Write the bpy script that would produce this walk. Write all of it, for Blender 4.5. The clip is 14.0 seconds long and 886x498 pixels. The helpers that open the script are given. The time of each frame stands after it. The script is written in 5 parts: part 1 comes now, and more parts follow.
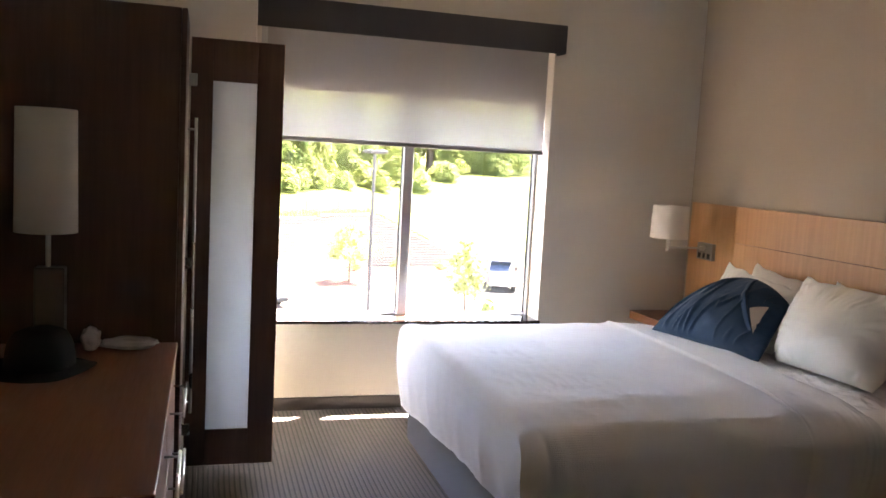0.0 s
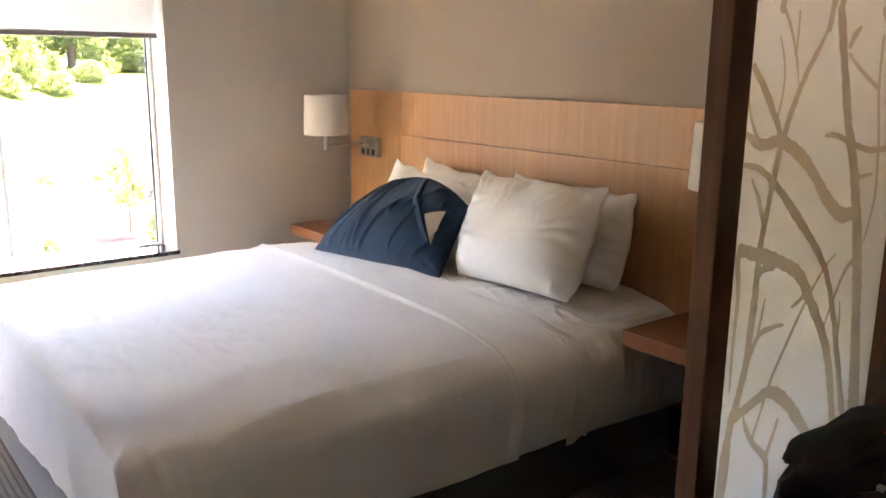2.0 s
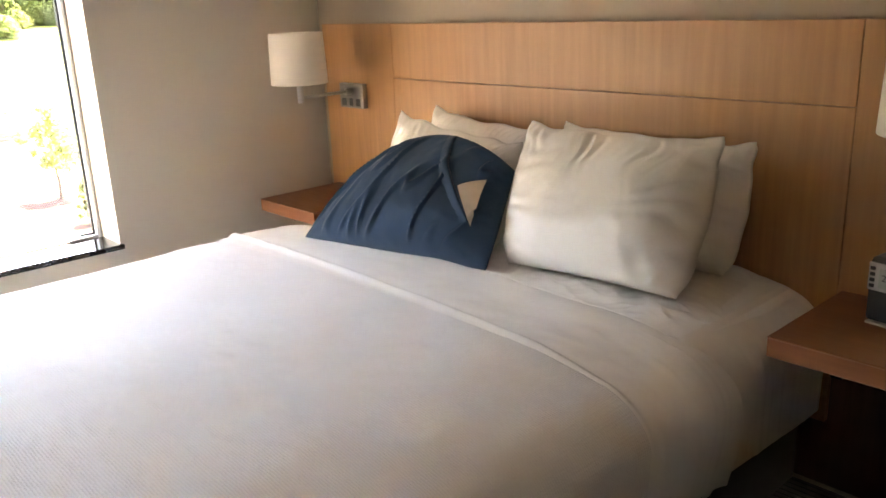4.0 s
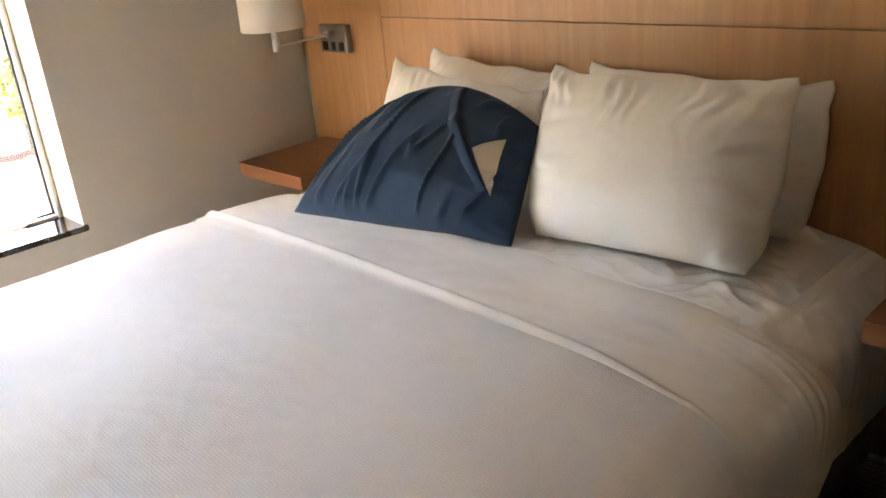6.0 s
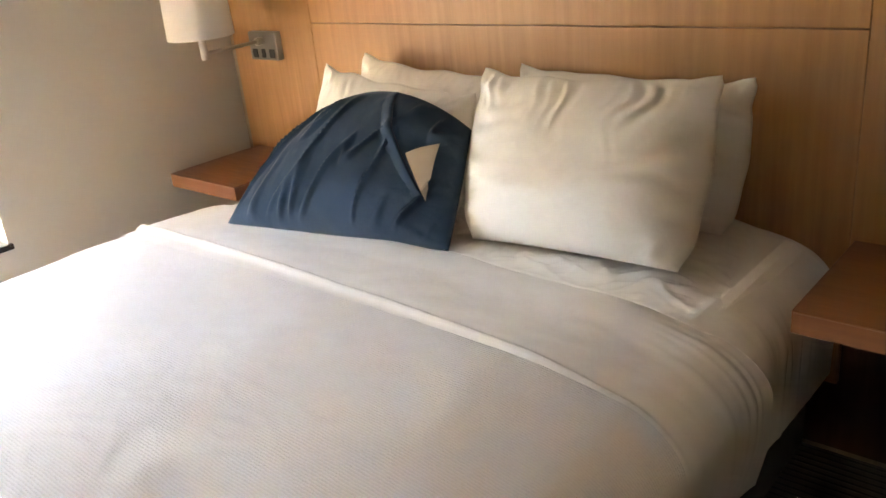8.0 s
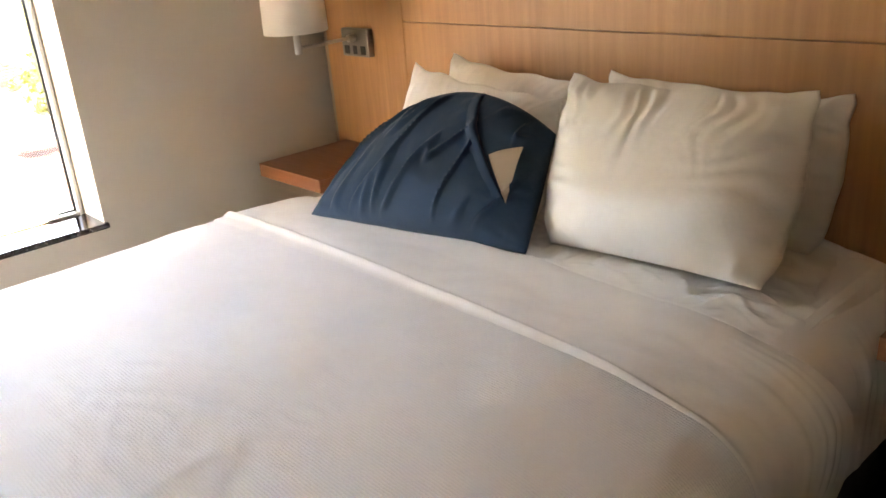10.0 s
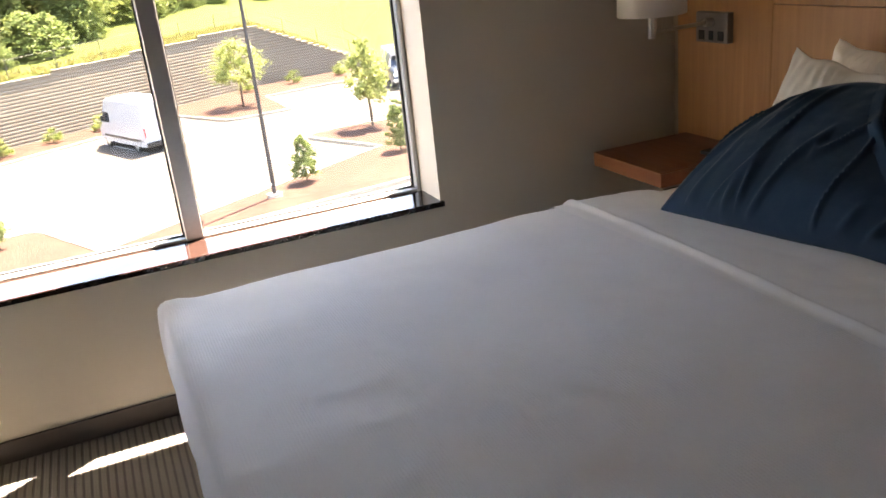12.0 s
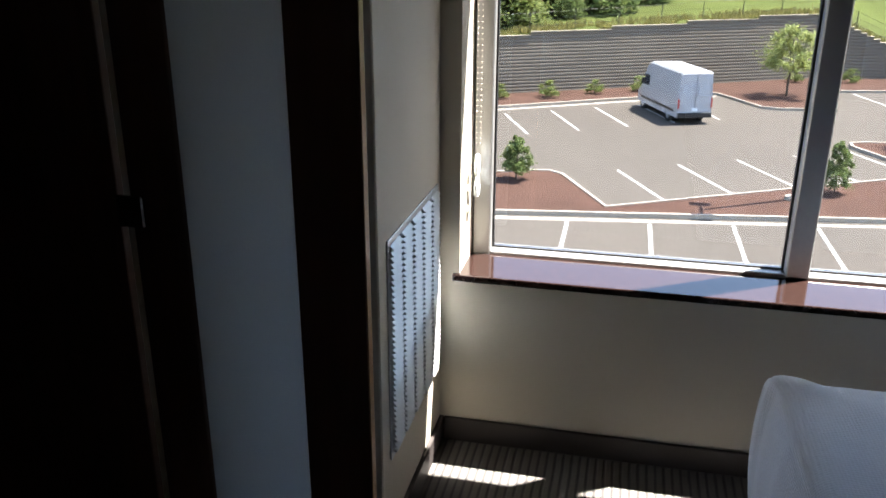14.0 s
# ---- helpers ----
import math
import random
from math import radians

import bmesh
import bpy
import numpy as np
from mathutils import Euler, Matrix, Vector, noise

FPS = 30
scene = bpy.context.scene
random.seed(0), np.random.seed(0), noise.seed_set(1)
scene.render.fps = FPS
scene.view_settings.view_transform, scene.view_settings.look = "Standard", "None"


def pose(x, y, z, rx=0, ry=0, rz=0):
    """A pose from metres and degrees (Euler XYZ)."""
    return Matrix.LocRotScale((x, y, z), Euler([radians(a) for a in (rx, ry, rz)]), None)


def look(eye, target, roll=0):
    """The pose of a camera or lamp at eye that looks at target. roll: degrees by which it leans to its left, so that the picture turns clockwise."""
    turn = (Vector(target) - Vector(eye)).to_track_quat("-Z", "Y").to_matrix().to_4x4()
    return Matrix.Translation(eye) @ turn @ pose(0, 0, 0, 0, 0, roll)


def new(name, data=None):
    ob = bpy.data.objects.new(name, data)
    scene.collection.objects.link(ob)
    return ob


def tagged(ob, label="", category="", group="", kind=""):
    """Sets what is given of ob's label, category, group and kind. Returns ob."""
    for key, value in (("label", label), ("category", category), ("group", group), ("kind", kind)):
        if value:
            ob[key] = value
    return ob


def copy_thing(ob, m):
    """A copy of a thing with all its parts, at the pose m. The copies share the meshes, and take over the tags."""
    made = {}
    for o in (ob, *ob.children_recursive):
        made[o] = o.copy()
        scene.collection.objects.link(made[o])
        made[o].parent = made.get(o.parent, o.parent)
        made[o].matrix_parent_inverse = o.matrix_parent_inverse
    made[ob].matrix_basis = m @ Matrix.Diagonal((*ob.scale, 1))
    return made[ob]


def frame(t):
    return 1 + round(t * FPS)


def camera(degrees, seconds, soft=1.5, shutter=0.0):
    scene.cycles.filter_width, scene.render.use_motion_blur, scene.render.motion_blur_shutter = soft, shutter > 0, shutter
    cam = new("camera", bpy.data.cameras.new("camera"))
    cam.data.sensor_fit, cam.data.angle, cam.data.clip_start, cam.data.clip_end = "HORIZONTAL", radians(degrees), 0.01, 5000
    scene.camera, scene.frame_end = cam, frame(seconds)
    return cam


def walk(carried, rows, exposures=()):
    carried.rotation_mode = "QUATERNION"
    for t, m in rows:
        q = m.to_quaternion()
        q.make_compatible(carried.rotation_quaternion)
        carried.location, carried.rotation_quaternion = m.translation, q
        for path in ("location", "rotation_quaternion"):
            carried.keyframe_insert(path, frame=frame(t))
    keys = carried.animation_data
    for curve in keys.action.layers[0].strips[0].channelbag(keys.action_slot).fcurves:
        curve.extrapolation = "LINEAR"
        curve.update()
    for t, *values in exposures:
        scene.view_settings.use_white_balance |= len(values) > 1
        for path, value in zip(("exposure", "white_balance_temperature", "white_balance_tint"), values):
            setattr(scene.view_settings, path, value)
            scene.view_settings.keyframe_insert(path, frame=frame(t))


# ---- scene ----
cam = camera(56.1, 14.0, 1.6)
PATH = [
    (0, (0.279, 0.315, 1.668), (0.833, 2.225, 1.46), 3.1),
    (0.5, (0.452, 0.462, 1.625), (1.153, 2.295, 1.237), 2.4),
    (1, (0.72, 0.587, 1.62), (1.674, 2.3, 1.227), -0.2),
    (1.5, (0.818, 0.818, 1.602), (1.892, 2.449, 1.171), 0.7),
    (2, (0.887, 1.161, 1.633), (2.101, 2.691, 1.199), 0.6),
    (2.2, (0.927, 1.27, 1.625), (2.146, 2.795, 1.19), -0.4),
    (4.3, (1.297, 2.208, 1.58), (2.598, 3.606, 0.984), -3.0),
    (4.5, (1.357, 2.274, 1.588), (2.642, 3.679, 0.977), -4.2),
    (5, (1.505, 2.401, 1.593), (2.736, 3.833, 0.935), -5.8),
    (5.5, (1.531, 2.45, 1.577), (2.722, 3.882, 0.848), -6.0),
    (6, (1.452, 2.472, 1.598), (2.721, 3.826, 0.85), -5.4),
    (6.5, (1.416, 2.46, 1.6), (2.848, 3.648, 0.867), -3.4),
    (7, (1.404, 2.463, 1.613), (2.863, 3.627, 0.895), -2.8),
    (7.5, (1.456, 2.45, 1.585), (2.885, 3.642, 0.853), -4.0),
    (8, (1.473, 2.466, 1.599), (2.835, 3.722, 0.846), -5.9),
    (8.2, (1.472, 2.467, 1.615), (2.807, 3.76, 0.874), -6.1),
    (10.3, (1.458, 2.459, 1.596), (2.676, 3.869, 0.868), -3.9),
    (10.5, (1.409, 2.472, 1.581), (2.614, 3.897, 0.862), -3.1),
    (11, (1.317, 2.511, 1.587), (2.453, 3.996, 0.878), -1.2),
    (11.5, (1.279, 2.579, 1.576), (2.218, 4.198, 0.872), -1.0),
    (12, (1.378, 2.696, 1.565), (2.062, 4.444, 0.875), -6.2),
    (12.5, (1.5, 2.786, 1.587), (2.01, 4.62, 0.975), -8.7),
    (13, (1.438, 2.926, 1.569), (1.685, 4.817, 0.969), -6.2),
    (13.5, (1.25, 3.117, 1.591), (1.3, 5.015, 0.964), -1.6),
    (14, (1.08, 3.315, 1.557), (0.662, 5.146, 0.869), 0.2),
]
EXPOSURES = [(0, 6.94, 7500, 23), (1.0, 7.0, 7500, 23), (2.2, 7.52, 7900, 22), (5, 7.27, 8700, 19), (6, 7.21, 8770, 19), (6.5, 7.42, 8800, 19), (8, 7.54, 8900, 18), (10.5, 7.08, 9000, 20), (11.5, 6.03, 8500, 20), (12.5, 4.99, 7350, 16), (13.2, 4.2, 6600, 14), (14, 3.78, 6300, 12)]
walk(cam, [(t, look(eye, target, roll)) for t, eye, target, roll in PATH], EXPOSURES)

# ---------------------------------------------------------------- world and sun
SUN = Vector((0.37, 0.235, 1.0)).normalized()
world = bpy.data.worlds.new("sky")
scene.world = world
world.use_nodes = True
wn = world.node_tree
sky = wn.nodes.new("ShaderNodeTexSky")
sky.sky_type = 'NISHITA'
sky.sun_disc = False
sky.sun_elevation = math.asin(SUN.z)
sky.sun_rotation = math.atan2(SUN.x, SUN.y)
sky.air_density, sky.dust_density = 1.0, 1.2
wn.links.new(sky.outputs[0], wn.nodes["Background"].inputs[0])
wn.nodes["Background"].inputs[1].default_value = 0.098
sun = bpy.data.lights.new("sun", 'SUN')
sun.energy, sun.angle, sun.color = 3.4, radians(0.5), (1.0, 0.95, 0.87)
sun_ob = new("sun", sun)
sun_ob.matrix_world = look((0, 0, 0), -SUN)


# ---------------------------------------------------------------- materials
def shader(name):
    m = bpy.data.materials.new(name)
    m.use_nodes = True
    return m, m.node_tree, m.node_tree.nodes["Principled BSDF"]


def put(nt, kind, **values):
    n = nt.nodes.new(kind)
    for key, v in values.items():
        n.inputs[key.replace("_", " ")].default_value = v
    return n


def mixed(nt, fac, a, b):
    n = nt.nodes.new("ShaderNodeMix")
    n.data_type = 'RGBA'
    for sock, v in ((n.inputs[0], fac), (n.inputs[6], a), (n.inputs[7], b)):
        if hasattr(v, "links"):
            nt.links.new(v, sock)
        elif isinstance(v, (int, float)):
            sock.default_value = v
        else:
            sock.default_value = (*v, 1)
    return n.outputs[2]


def ramp(nt, src, lo, hi):
    n = nt.nodes.new("ShaderNodeMapRange")
    n.inputs[1].default_value, n.inputs[2].default_value = lo, hi
    nt.links.new(src, n.inputs[0])
    return n.outputs[0]


def coords(nt, scale=(1, 1, 1), rot=(0, 0, 0)):
    tc = nt.nodes.new("ShaderNodeTexCoord")
    mp = nt.nodes.new("ShaderNodeMapping")
    mp.inputs["Scale"].default_value = scale
    mp.inputs["Rotation"].default_value = rot
    nt.links.new(tc.outputs["Object"], mp.inputs[0])
    return mp.outputs[0]


def noise_of(nt, vec, scale, detail=4.0, rough=0.55):
    n = put(nt, "ShaderNodeTexNoise", Scale=scale, Detail=detail, Roughness=rough)
    nt.links.new(vec, n.inputs["Vector"])
    return n.outputs[0]


def bump(nt, bs, height, strength, dist):
    n = put(nt, "ShaderNodeBump", Strength=strength, Distance=dist)
    nt.links.new(height, n.inputs["Height"])
    nt.links.new(n.outputs[0], bs.inputs["Normal"])


def plain(name, col, rough=0.6, metal=0.0, vary=0.12, big=1.5, fine=60.0, bumps=0.15, dist=0.001, sheen=0.0, spec=0.5):
    """Two scales of colour change and a fine relief over one base colour."""
    m, nt, bs = shader(name)
    v = coords(nt)
    a = noise_of(nt, v, big)
    b = noise_of(nt, v, fine)
    dark = [c * (1 - vary) for c in col]
    light = [min(1, c * (1 + vary * 0.6)) for c in col]
    c1 = mixed(nt, ramp(nt, a, 0.3, 0.7), dark, light)
    c2 = mixed(nt, ramp(nt, b, 0.25, 0.75), c1, col)
    nt.links.new(c2, bs.inputs["Base Color"])
    rr = nt.nodes.new("ShaderNodeMapRange")
    rr.inputs[3].default_value, rr.inputs[4].default_value = max(0.02, rough - 0.08), min(1, rough + 0.08)
    nt.links.new(a, rr.inputs[0])
    nt.links.new(rr.outputs[0], bs.inputs["Roughness"])
    bs.inputs["Metallic"].default_value = metal
    bs.inputs["Specular IOR Level"].default_value = spec
    if sheen:
        bs.inputs["Sheen Weight"].default_value = sheen
        bs.inputs["Sheen Roughness"].default_value = 0.5
    if bumps:
        bump(nt, bs, b, bumps, dist)
    return m


def wood(name, dark, light, grain=(14, 14, 1.0), rough=0.38, streak=9.0):
    """Veneer with long grain along the axis of the smallest scale."""
    m, nt, bs = shader(name)
    v = coords(nt, grain)
    a = noise_of(nt, v, 2.2, 6.0, 0.6)
    b = noise_of(nt, v, streak, 3.0, 0.6)
    big = noise_of(nt, coords(nt), 1.3, 2.0)
    c = mixed(nt, ramp(nt, a, 0.3, 0.72), dark, light)
    mid = [d * 0.55 + l * 0.2 for d, l in zip(dark, light)]
    c = mixed(nt, ramp(nt, b, 0.60, 1.3), c, mid)
    c = mixed(nt, ramp(nt, big, 0.35, 0.9), c, [l * 0.9 for l in light])
    nt.links.new(c, bs.inputs["Base Color"])
    r = nt.nodes.new("ShaderNodeMapRange")
    r.inputs[3].default_value, r.inputs[4].default_value = rough - 0.06, rough + 0.14
    nt.links.new(b, r.inputs[0])
    nt.links.new(r.outputs[0], bs.inputs["Roughness"])
    bump(nt, bs, b, 0.12, 0.0006)
    return m


def wall_paint(name, col):
    m, nt, bs = shader(name)
    v = coords(nt)
    a = noise_of(nt, v, 0.9, 3.0)
    b = noise_of(nt, v, 240.0, 2.0)
    c = mixed(nt, ramp(nt, a, 0.25, 0.75), [x * 0.94 for x in col], [min(1, x * 1.04) for x in col])
    nt.links.new(c, bs.inputs["Base Color"])
    bs.inputs["Roughness"].default_value = 0.72
    bs.inputs["Specular IOR Level"].default_value = 0.3
    bump(nt, bs, b, 0.25, 0.0008)
    return m


def carpet_material():
    """Ribbed carpet: dark thin lines between grey loops, along y."""
    m, nt, bs = shader("carpet")
    tc = nt.nodes.new("ShaderNodeTexCoord")
    sep = nt.nodes.new("ShaderNodeSeparateXYZ")
    nt.links.new(tc.outputs["Object"], sep.inputs[0])
    wob = noise_of(nt, tc.outputs["Object"], 3.0, 2.0)
    add = nt.nodes.new("ShaderNodeMath"); add.operation = 'MULTIPLY_ADD'
    nt.links.new(wob, add.inputs[0]); add.inputs[1].default_value = 0.004
    nt.links.new(sep.outputs[0], add.inputs[2])
    mul = nt.nodes.new("ShaderNodeMath"); mul.operation = 'MULTIPLY'
    nt.links.new(add.outputs[0], mul.inputs[0]); mul.inputs[1].default_value = 2 * math.pi / 0.026
    sn = nt.nodes.new("ShaderNodeMath"); sn.operation = 'SINE'
    nt.links.new(mul.outputs[0], sn.inputs[0])
    line = ramp(nt, sn.outputs[0], -0.9, -0.1)
    loops = noise_of(nt, coords(nt, (1, 0.6, 1)), 260.0, 2.0)
    patch = noise_of(nt, tc.outputs["Object"], 1.7, 3.0)
    c = mixed(nt, line, (0.036, 0.033, 0.031), (0.178, 0.162, 0.142))
    c = mixed(nt, ramp(nt, loops, 0.2, 0.9), c, (0.10, 0.094, 0.088))
    c = mixed(nt, ramp(nt, patch, 0.4, 1.2), c, (0.1, 0.095, 0.09))
    nt.links.new(c, bs.inputs["Base Color"])
    bs.inputs["Roughness"].default_value = 0.95
    bs.inputs["Specular IOR Level"].default_value = 0.1
    bs.inputs["Sheen Weight"].default_value = 0.15
    mx = nt.nodes.new("ShaderNodeMath"); mx.operation = 'MULTIPLY_ADD'
    nt.links.new(loops, mx.inputs[0]); mx.inputs[1].default_value = 0.5
    nt.links.new(line, mx.inputs[2])
    bump(nt, bs, mx.outputs[0], 0.8, 0.004)
    return m


def cloth(name, col, weave=420.0, strength=0.2, rough=0.9, honeycomb=0.0, through_light=0.0):
    m, nt, bs = shader(name)
    v = coords(nt)
    a = noise_of(nt, v, 4.0, 4.0)
    c = mixed(nt, ramp(nt, a, 0.3, 0.8), [x * 0.93 for x in col], col)
    nt.links.new(c, bs.inputs["Base Color"])
    bs.inputs["Roughness"].default_value = rough
    bs.inputs["Specular IOR Level"].default_value = 0.15
    bs.inputs["Sheen Weight"].default_value = 0.25
    bs.inputs["Sheen Roughness"].default_value = 0.4
    if honeycomb:
        vo = nt.nodes.new("ShaderNodeTexVoronoi")
        vo.inputs["Scale"].default_value = honeycomb
        vo.inputs["Randomness"].default_value = 0.25
        nt.links.new(v, vo.inputs["Vector"])
        bump(nt, bs, vo.outputs[0], strength, 0.003)
    else:
        crease = noise_of(nt, v, 16.0, 5.0, 0.6)
        w = noise_of(nt, v, weave, 2.0)
        mx = nt.nodes.new("ShaderNodeMath"); mx.operation = 'MULTIPLY_ADD'
        nt.links.new(w, mx.inputs[0]); mx.inputs[1].default_value = 0.08
        nt.links.new(crease, mx.inputs[2])
        bump(nt, bs, mx.outputs[0], strength, 0.01)
    return m


def see_through_fabric(name, col, clear, glow):
    """Thin fabric: part open weave, part lets light soak through."""
    m, nt, bs = shader(name)
    out = nt.nodes["Material Output"]
    v = coords(nt)
    w = noise_of(nt, v, 300.0, 2.0)
    c = mixed(nt, ramp(nt, w, 0.2, 0.8), [x * 0.94 for x in col], col)
    d = nt.nodes.new("ShaderNodeBsdfDiffuse")
    tl = nt.nodes.new("ShaderNodeBsdfTranslucent")
    tr = nt.nodes.new("ShaderNodeBsdfTransparent")
    nt.links.new(c, d.inputs[0]); nt.links.new(c, tl.inputs[0])
    m1 = nt.nodes.new("ShaderNodeMixShader"); m1.inputs[0].default_value = glow
    nt.links.new(d.outputs[0], m1.inputs[1]); nt.links.new(tl.outputs[0], m1.inputs[2])
    m2 = nt.nodes.new("ShaderNodeMixShader"); m2.inputs[0].default_value = clear
    nt.links.new(m1.outputs[0], m2.inputs[1]); nt.links.new(tr.outputs[0], m2.inputs[2])
    nt.links.new(m2.outputs[0], out.inputs[0])
    return m


def glass_material():
    m, nt, bs = shader("window_glass")
    out = nt.nodes["Material Output"]
    tr = nt.nodes.new("ShaderNodeBsdfTransparent"); tr.inputs[0].default_value = (0.635, 0.64, 0.637, 1)
    gl = nt.nodes.new("ShaderNodeBsdfGlossy"); gl.inputs["Roughness"].default_value = 0.01
    fr = nt.nodes.new("ShaderNodeFresnel"); fr.inputs[0].default_value = 1.45
    mx = nt.nodes.new("ShaderNodeMixShader")
    nt.links.new(fr.outputs[0], mx.inputs[0])
    nt.links.new(tr.outputs[0], mx.inputs[1]); nt.links.new(gl.outputs[0], mx.inputs[2])
    nt.links.new(mx.outputs[0], out.inputs[0])
    return m


def foliage(name, dark, light):
    m, nt, bs = shader(name)
    out = nt.nodes["Material Output"]
    geo = nt.nodes.new("ShaderNodeNewGeometry")
    info = nt.nodes.new("ShaderNodeObjectInfo")
    c = mixed(nt, geo.outputs["Random Per Island"], dark, light)
    c = mixed(nt, ramp(nt, info.outputs["Random"], 0.0, 2.2), c, [d * 0.6 + l * 0.2 for d, l in zip(dark, light)])
    nt.links.new(c, bs.inputs["Base Color"])
    bs.inputs["Roughness"].default_value = 0.6
    bs.inputs["Specular IOR Level"].default_value = 0.25
    tl = nt.nodes.new("ShaderNodeBsdfTranslucent")
    nt.links.new(c, tl.inputs[0])
    mx = nt.nodes.new("ShaderNodeMixShader"); mx.inputs[0].default_value = 0.48
    nt.links.new(bs.outputs[0], mx.inputs[1]); nt.links.new(tl.outputs[0], mx.inputs[2])
    nt.links.new(mx.outputs[0], out.inputs[0])
    return m


WALL = wall_paint("cream_wall_paint", (0.63, 0.58, 0.485))
ACCENT = wall_paint("taupe_wall_paint", (0.37, 0.305, 0.235))
CEIL = wall_paint("ceiling_paint", (0.87, 0.85, 0.80))
CARPET = carpet_material()
DARK_TRIM = plain("dark_baseboard", (0.045, 0.037, 0.034), 0.5)
OAK = wood("oak_veneer", (0.36, 0.170, 0.068), (0.54, 0.285, 0.127), (16, 16, 0.9), 0.36)
OAK_TOP = wood("oak_veneer_top", (0.19, 0.063, 0.025), (0.29, 0.110, 0.044), (14, 1.0, 14), 0.32)
WALNUT = wood("dark_stained_veneer", (0.080, 0.040, 0.027), (0.150, 0.076, 0.049), (16, 16, 1.0), 0.50)
CHERRY = wood("reddish_stained_veneer", (0.150, 0.050, 0.024), (0.26, 0.095, 0.046), (14, 0.9, 14), 0.30)
POST_WOOD = wood("divider_post_veneer", (0.10, 0.040, 0.02), (0.20, 0.085, 0.04), (18, 18, 1.0), 0.36)
SILL = plain("polished_stone_sill", (0.022, 0.012, 0.010), 0.08, vary=0.3, big=40.0, fine=160.0, bumps=0.02)
VALANCE = plain("charcoal_valance_fabric", (0.04, 0.036, 0.034), 0.85, fine=300.0, bumps=0.3)
ALU = plain("aluminium_frame", (0.42, 0.42, 0.41), 0.38, 0.6, bumps=0.05)
GASKET = plain("black_gasket", (0.02, 0.02, 0.02), 0.6)
CHROME = plain("brushed_nickel", (0.56, 0.54, 0.5), 0.28, 1.0, bumps=0.03)
PLATE = plain("dark_nickel", (0.30, 0.285, 0.265), 0.35, 0.9, bumps=0.03)
GLASS = glass_material()
BLIND = see_through_fabric("roller_blind_fabric", (0.54, 0.51, 0.485), 0.40, 0.32)
SHADE = see_through_fabric("lamp_shade_fabric", (0.86, 0.83, 0.76), 0.0, 0.35)
COVER = cloth("white_woven_coverlet", (0.83, 0.825, 0.82), honeycomb=150.0, strength=0.42)
SHEET = cloth("white_cotton_sheet", (0.86, 0.85, 0.83), strength=0.16)
PILLOWCASE = cloth("white_pillowcase", (0.90, 0.87, 0.80), strength=0.30)
NAVY = cloth("navy_cotton", (0.026, 0.053, 0.088), strength=0.35)
TAN = cloth("tan_ticking", (0.55, 0.45, 0.34), strength=0.15)
BED_BASE = plain("grey_bed_base_fabric", (0.095, 0.096, 0.10), 0.95, fine=400.0, bumps=0.4, sheen=0.2)
PANEL = see_through_fabric("translucent_resin_panel", (0.96, 0.935, 0.885), 0.0, 0.92)
BRANCH = see_through_fabric("taupe_print", (0.72, 0.62, 0.49), 0.0, 0.75)
WHITE_METAL = plain("white_enamel", (0.82, 0.87, 0.90), 0.22, vary=0.05, bumps=0.03)
SLOT = plain("dark_slot", (0.012, 0.012, 0.012), 0.8)
BLACK = plain("black_plastic", (0.014, 0.014, 0.015), 0.42, vary=0.2, bumps=0.08)
SILVER = plain("silver_plastic", (0.45, 0.45, 0.44), 0.3, 0.5, bumps=0.02)
LCD = plain("lcd_grey_green", (0.38, 0.42, 0.36), 0.2, vary=0.03, bumps=0.0)
INK = plain("lcd_digits", (0.02, 0.025, 0.02), 0.5, bumps=0.0)
FROST = see_through_fabric("frosted_glass", (0.70, 0.73, 0.75), 0.0, 0.62)
SOFA = cloth("beige_upholstery", (0.30, 0.25, 0.20), strength=0.3)
NYLON = plain("black_nylon", (0.007, 0.007, 0.008), 0.75, vary=0.3, big=8.0, fine=220.0, bumps=0.5, dist=0.002)
RED = plain("red_nylon", (0.42, 0.015, 0.03), 0.6, big=8.0, fine=220.0, bumps=0.4)
FELT = plain("dark_cap_cotton", (0.008, 0.010, 0.010), 0.9, fine=200.0, bumps=0.4)
PLASTIC_BAG = plain("clear_plastic_wrap", (0.62, 0.61, 0.6), 0.18, big=30.0, fine=90.0, bumps=0.8, dist=0.004)
ASPHALT = plain("asphalt", (0.088, 0.077, 0.064), 0.9, vary=0.20, big=0.12, fine=2.0, bumps=0.05, dist=0.01, spec=0.1)
CONCRETE = plain("kerb_concrete", (0.31, 0.27, 0.215), 0.85, vary=0.15, big=0.6, fine=20.0, bumps=0.2)
LINE = plain("white_road_paint", (0.46, 0.45, 0.42), 0.8, vary=0.12, big=1.0, fine=12.0)
MULCH = plain("red_brown_mulch", (0.072, 0.040, 0.029), 0.95, vary=0.45, big=0.8, fine=9.0, bumps=1.0, dist=0.05, spec=0.1)
GRASS = plain("mown_grass", (0.068, 0.083, 0.019), 0.9, vary=0.55, big=0.13, fine=5.0, bumps=1.0, dist=0.08, spec=0.1)
BLOCK = plain("retaining_wall_block", (0.165, 0.140, 0.108), 0.95, vary=0.25, big=0.5, fine=8.0, bumps=0.6, dist=0.03, spec=0.1)
CAP = plain("wall_cap_block", (0.24, 0.205, 0.145), 0.9, vary=0.15, big=0.7, fine=8.0)
BARK = plain("bark", (0.09, 0.065, 0.045), 0.95, vary=0.3, big=4.0, fine=20.0, bumps=0.8, dist=0.02)
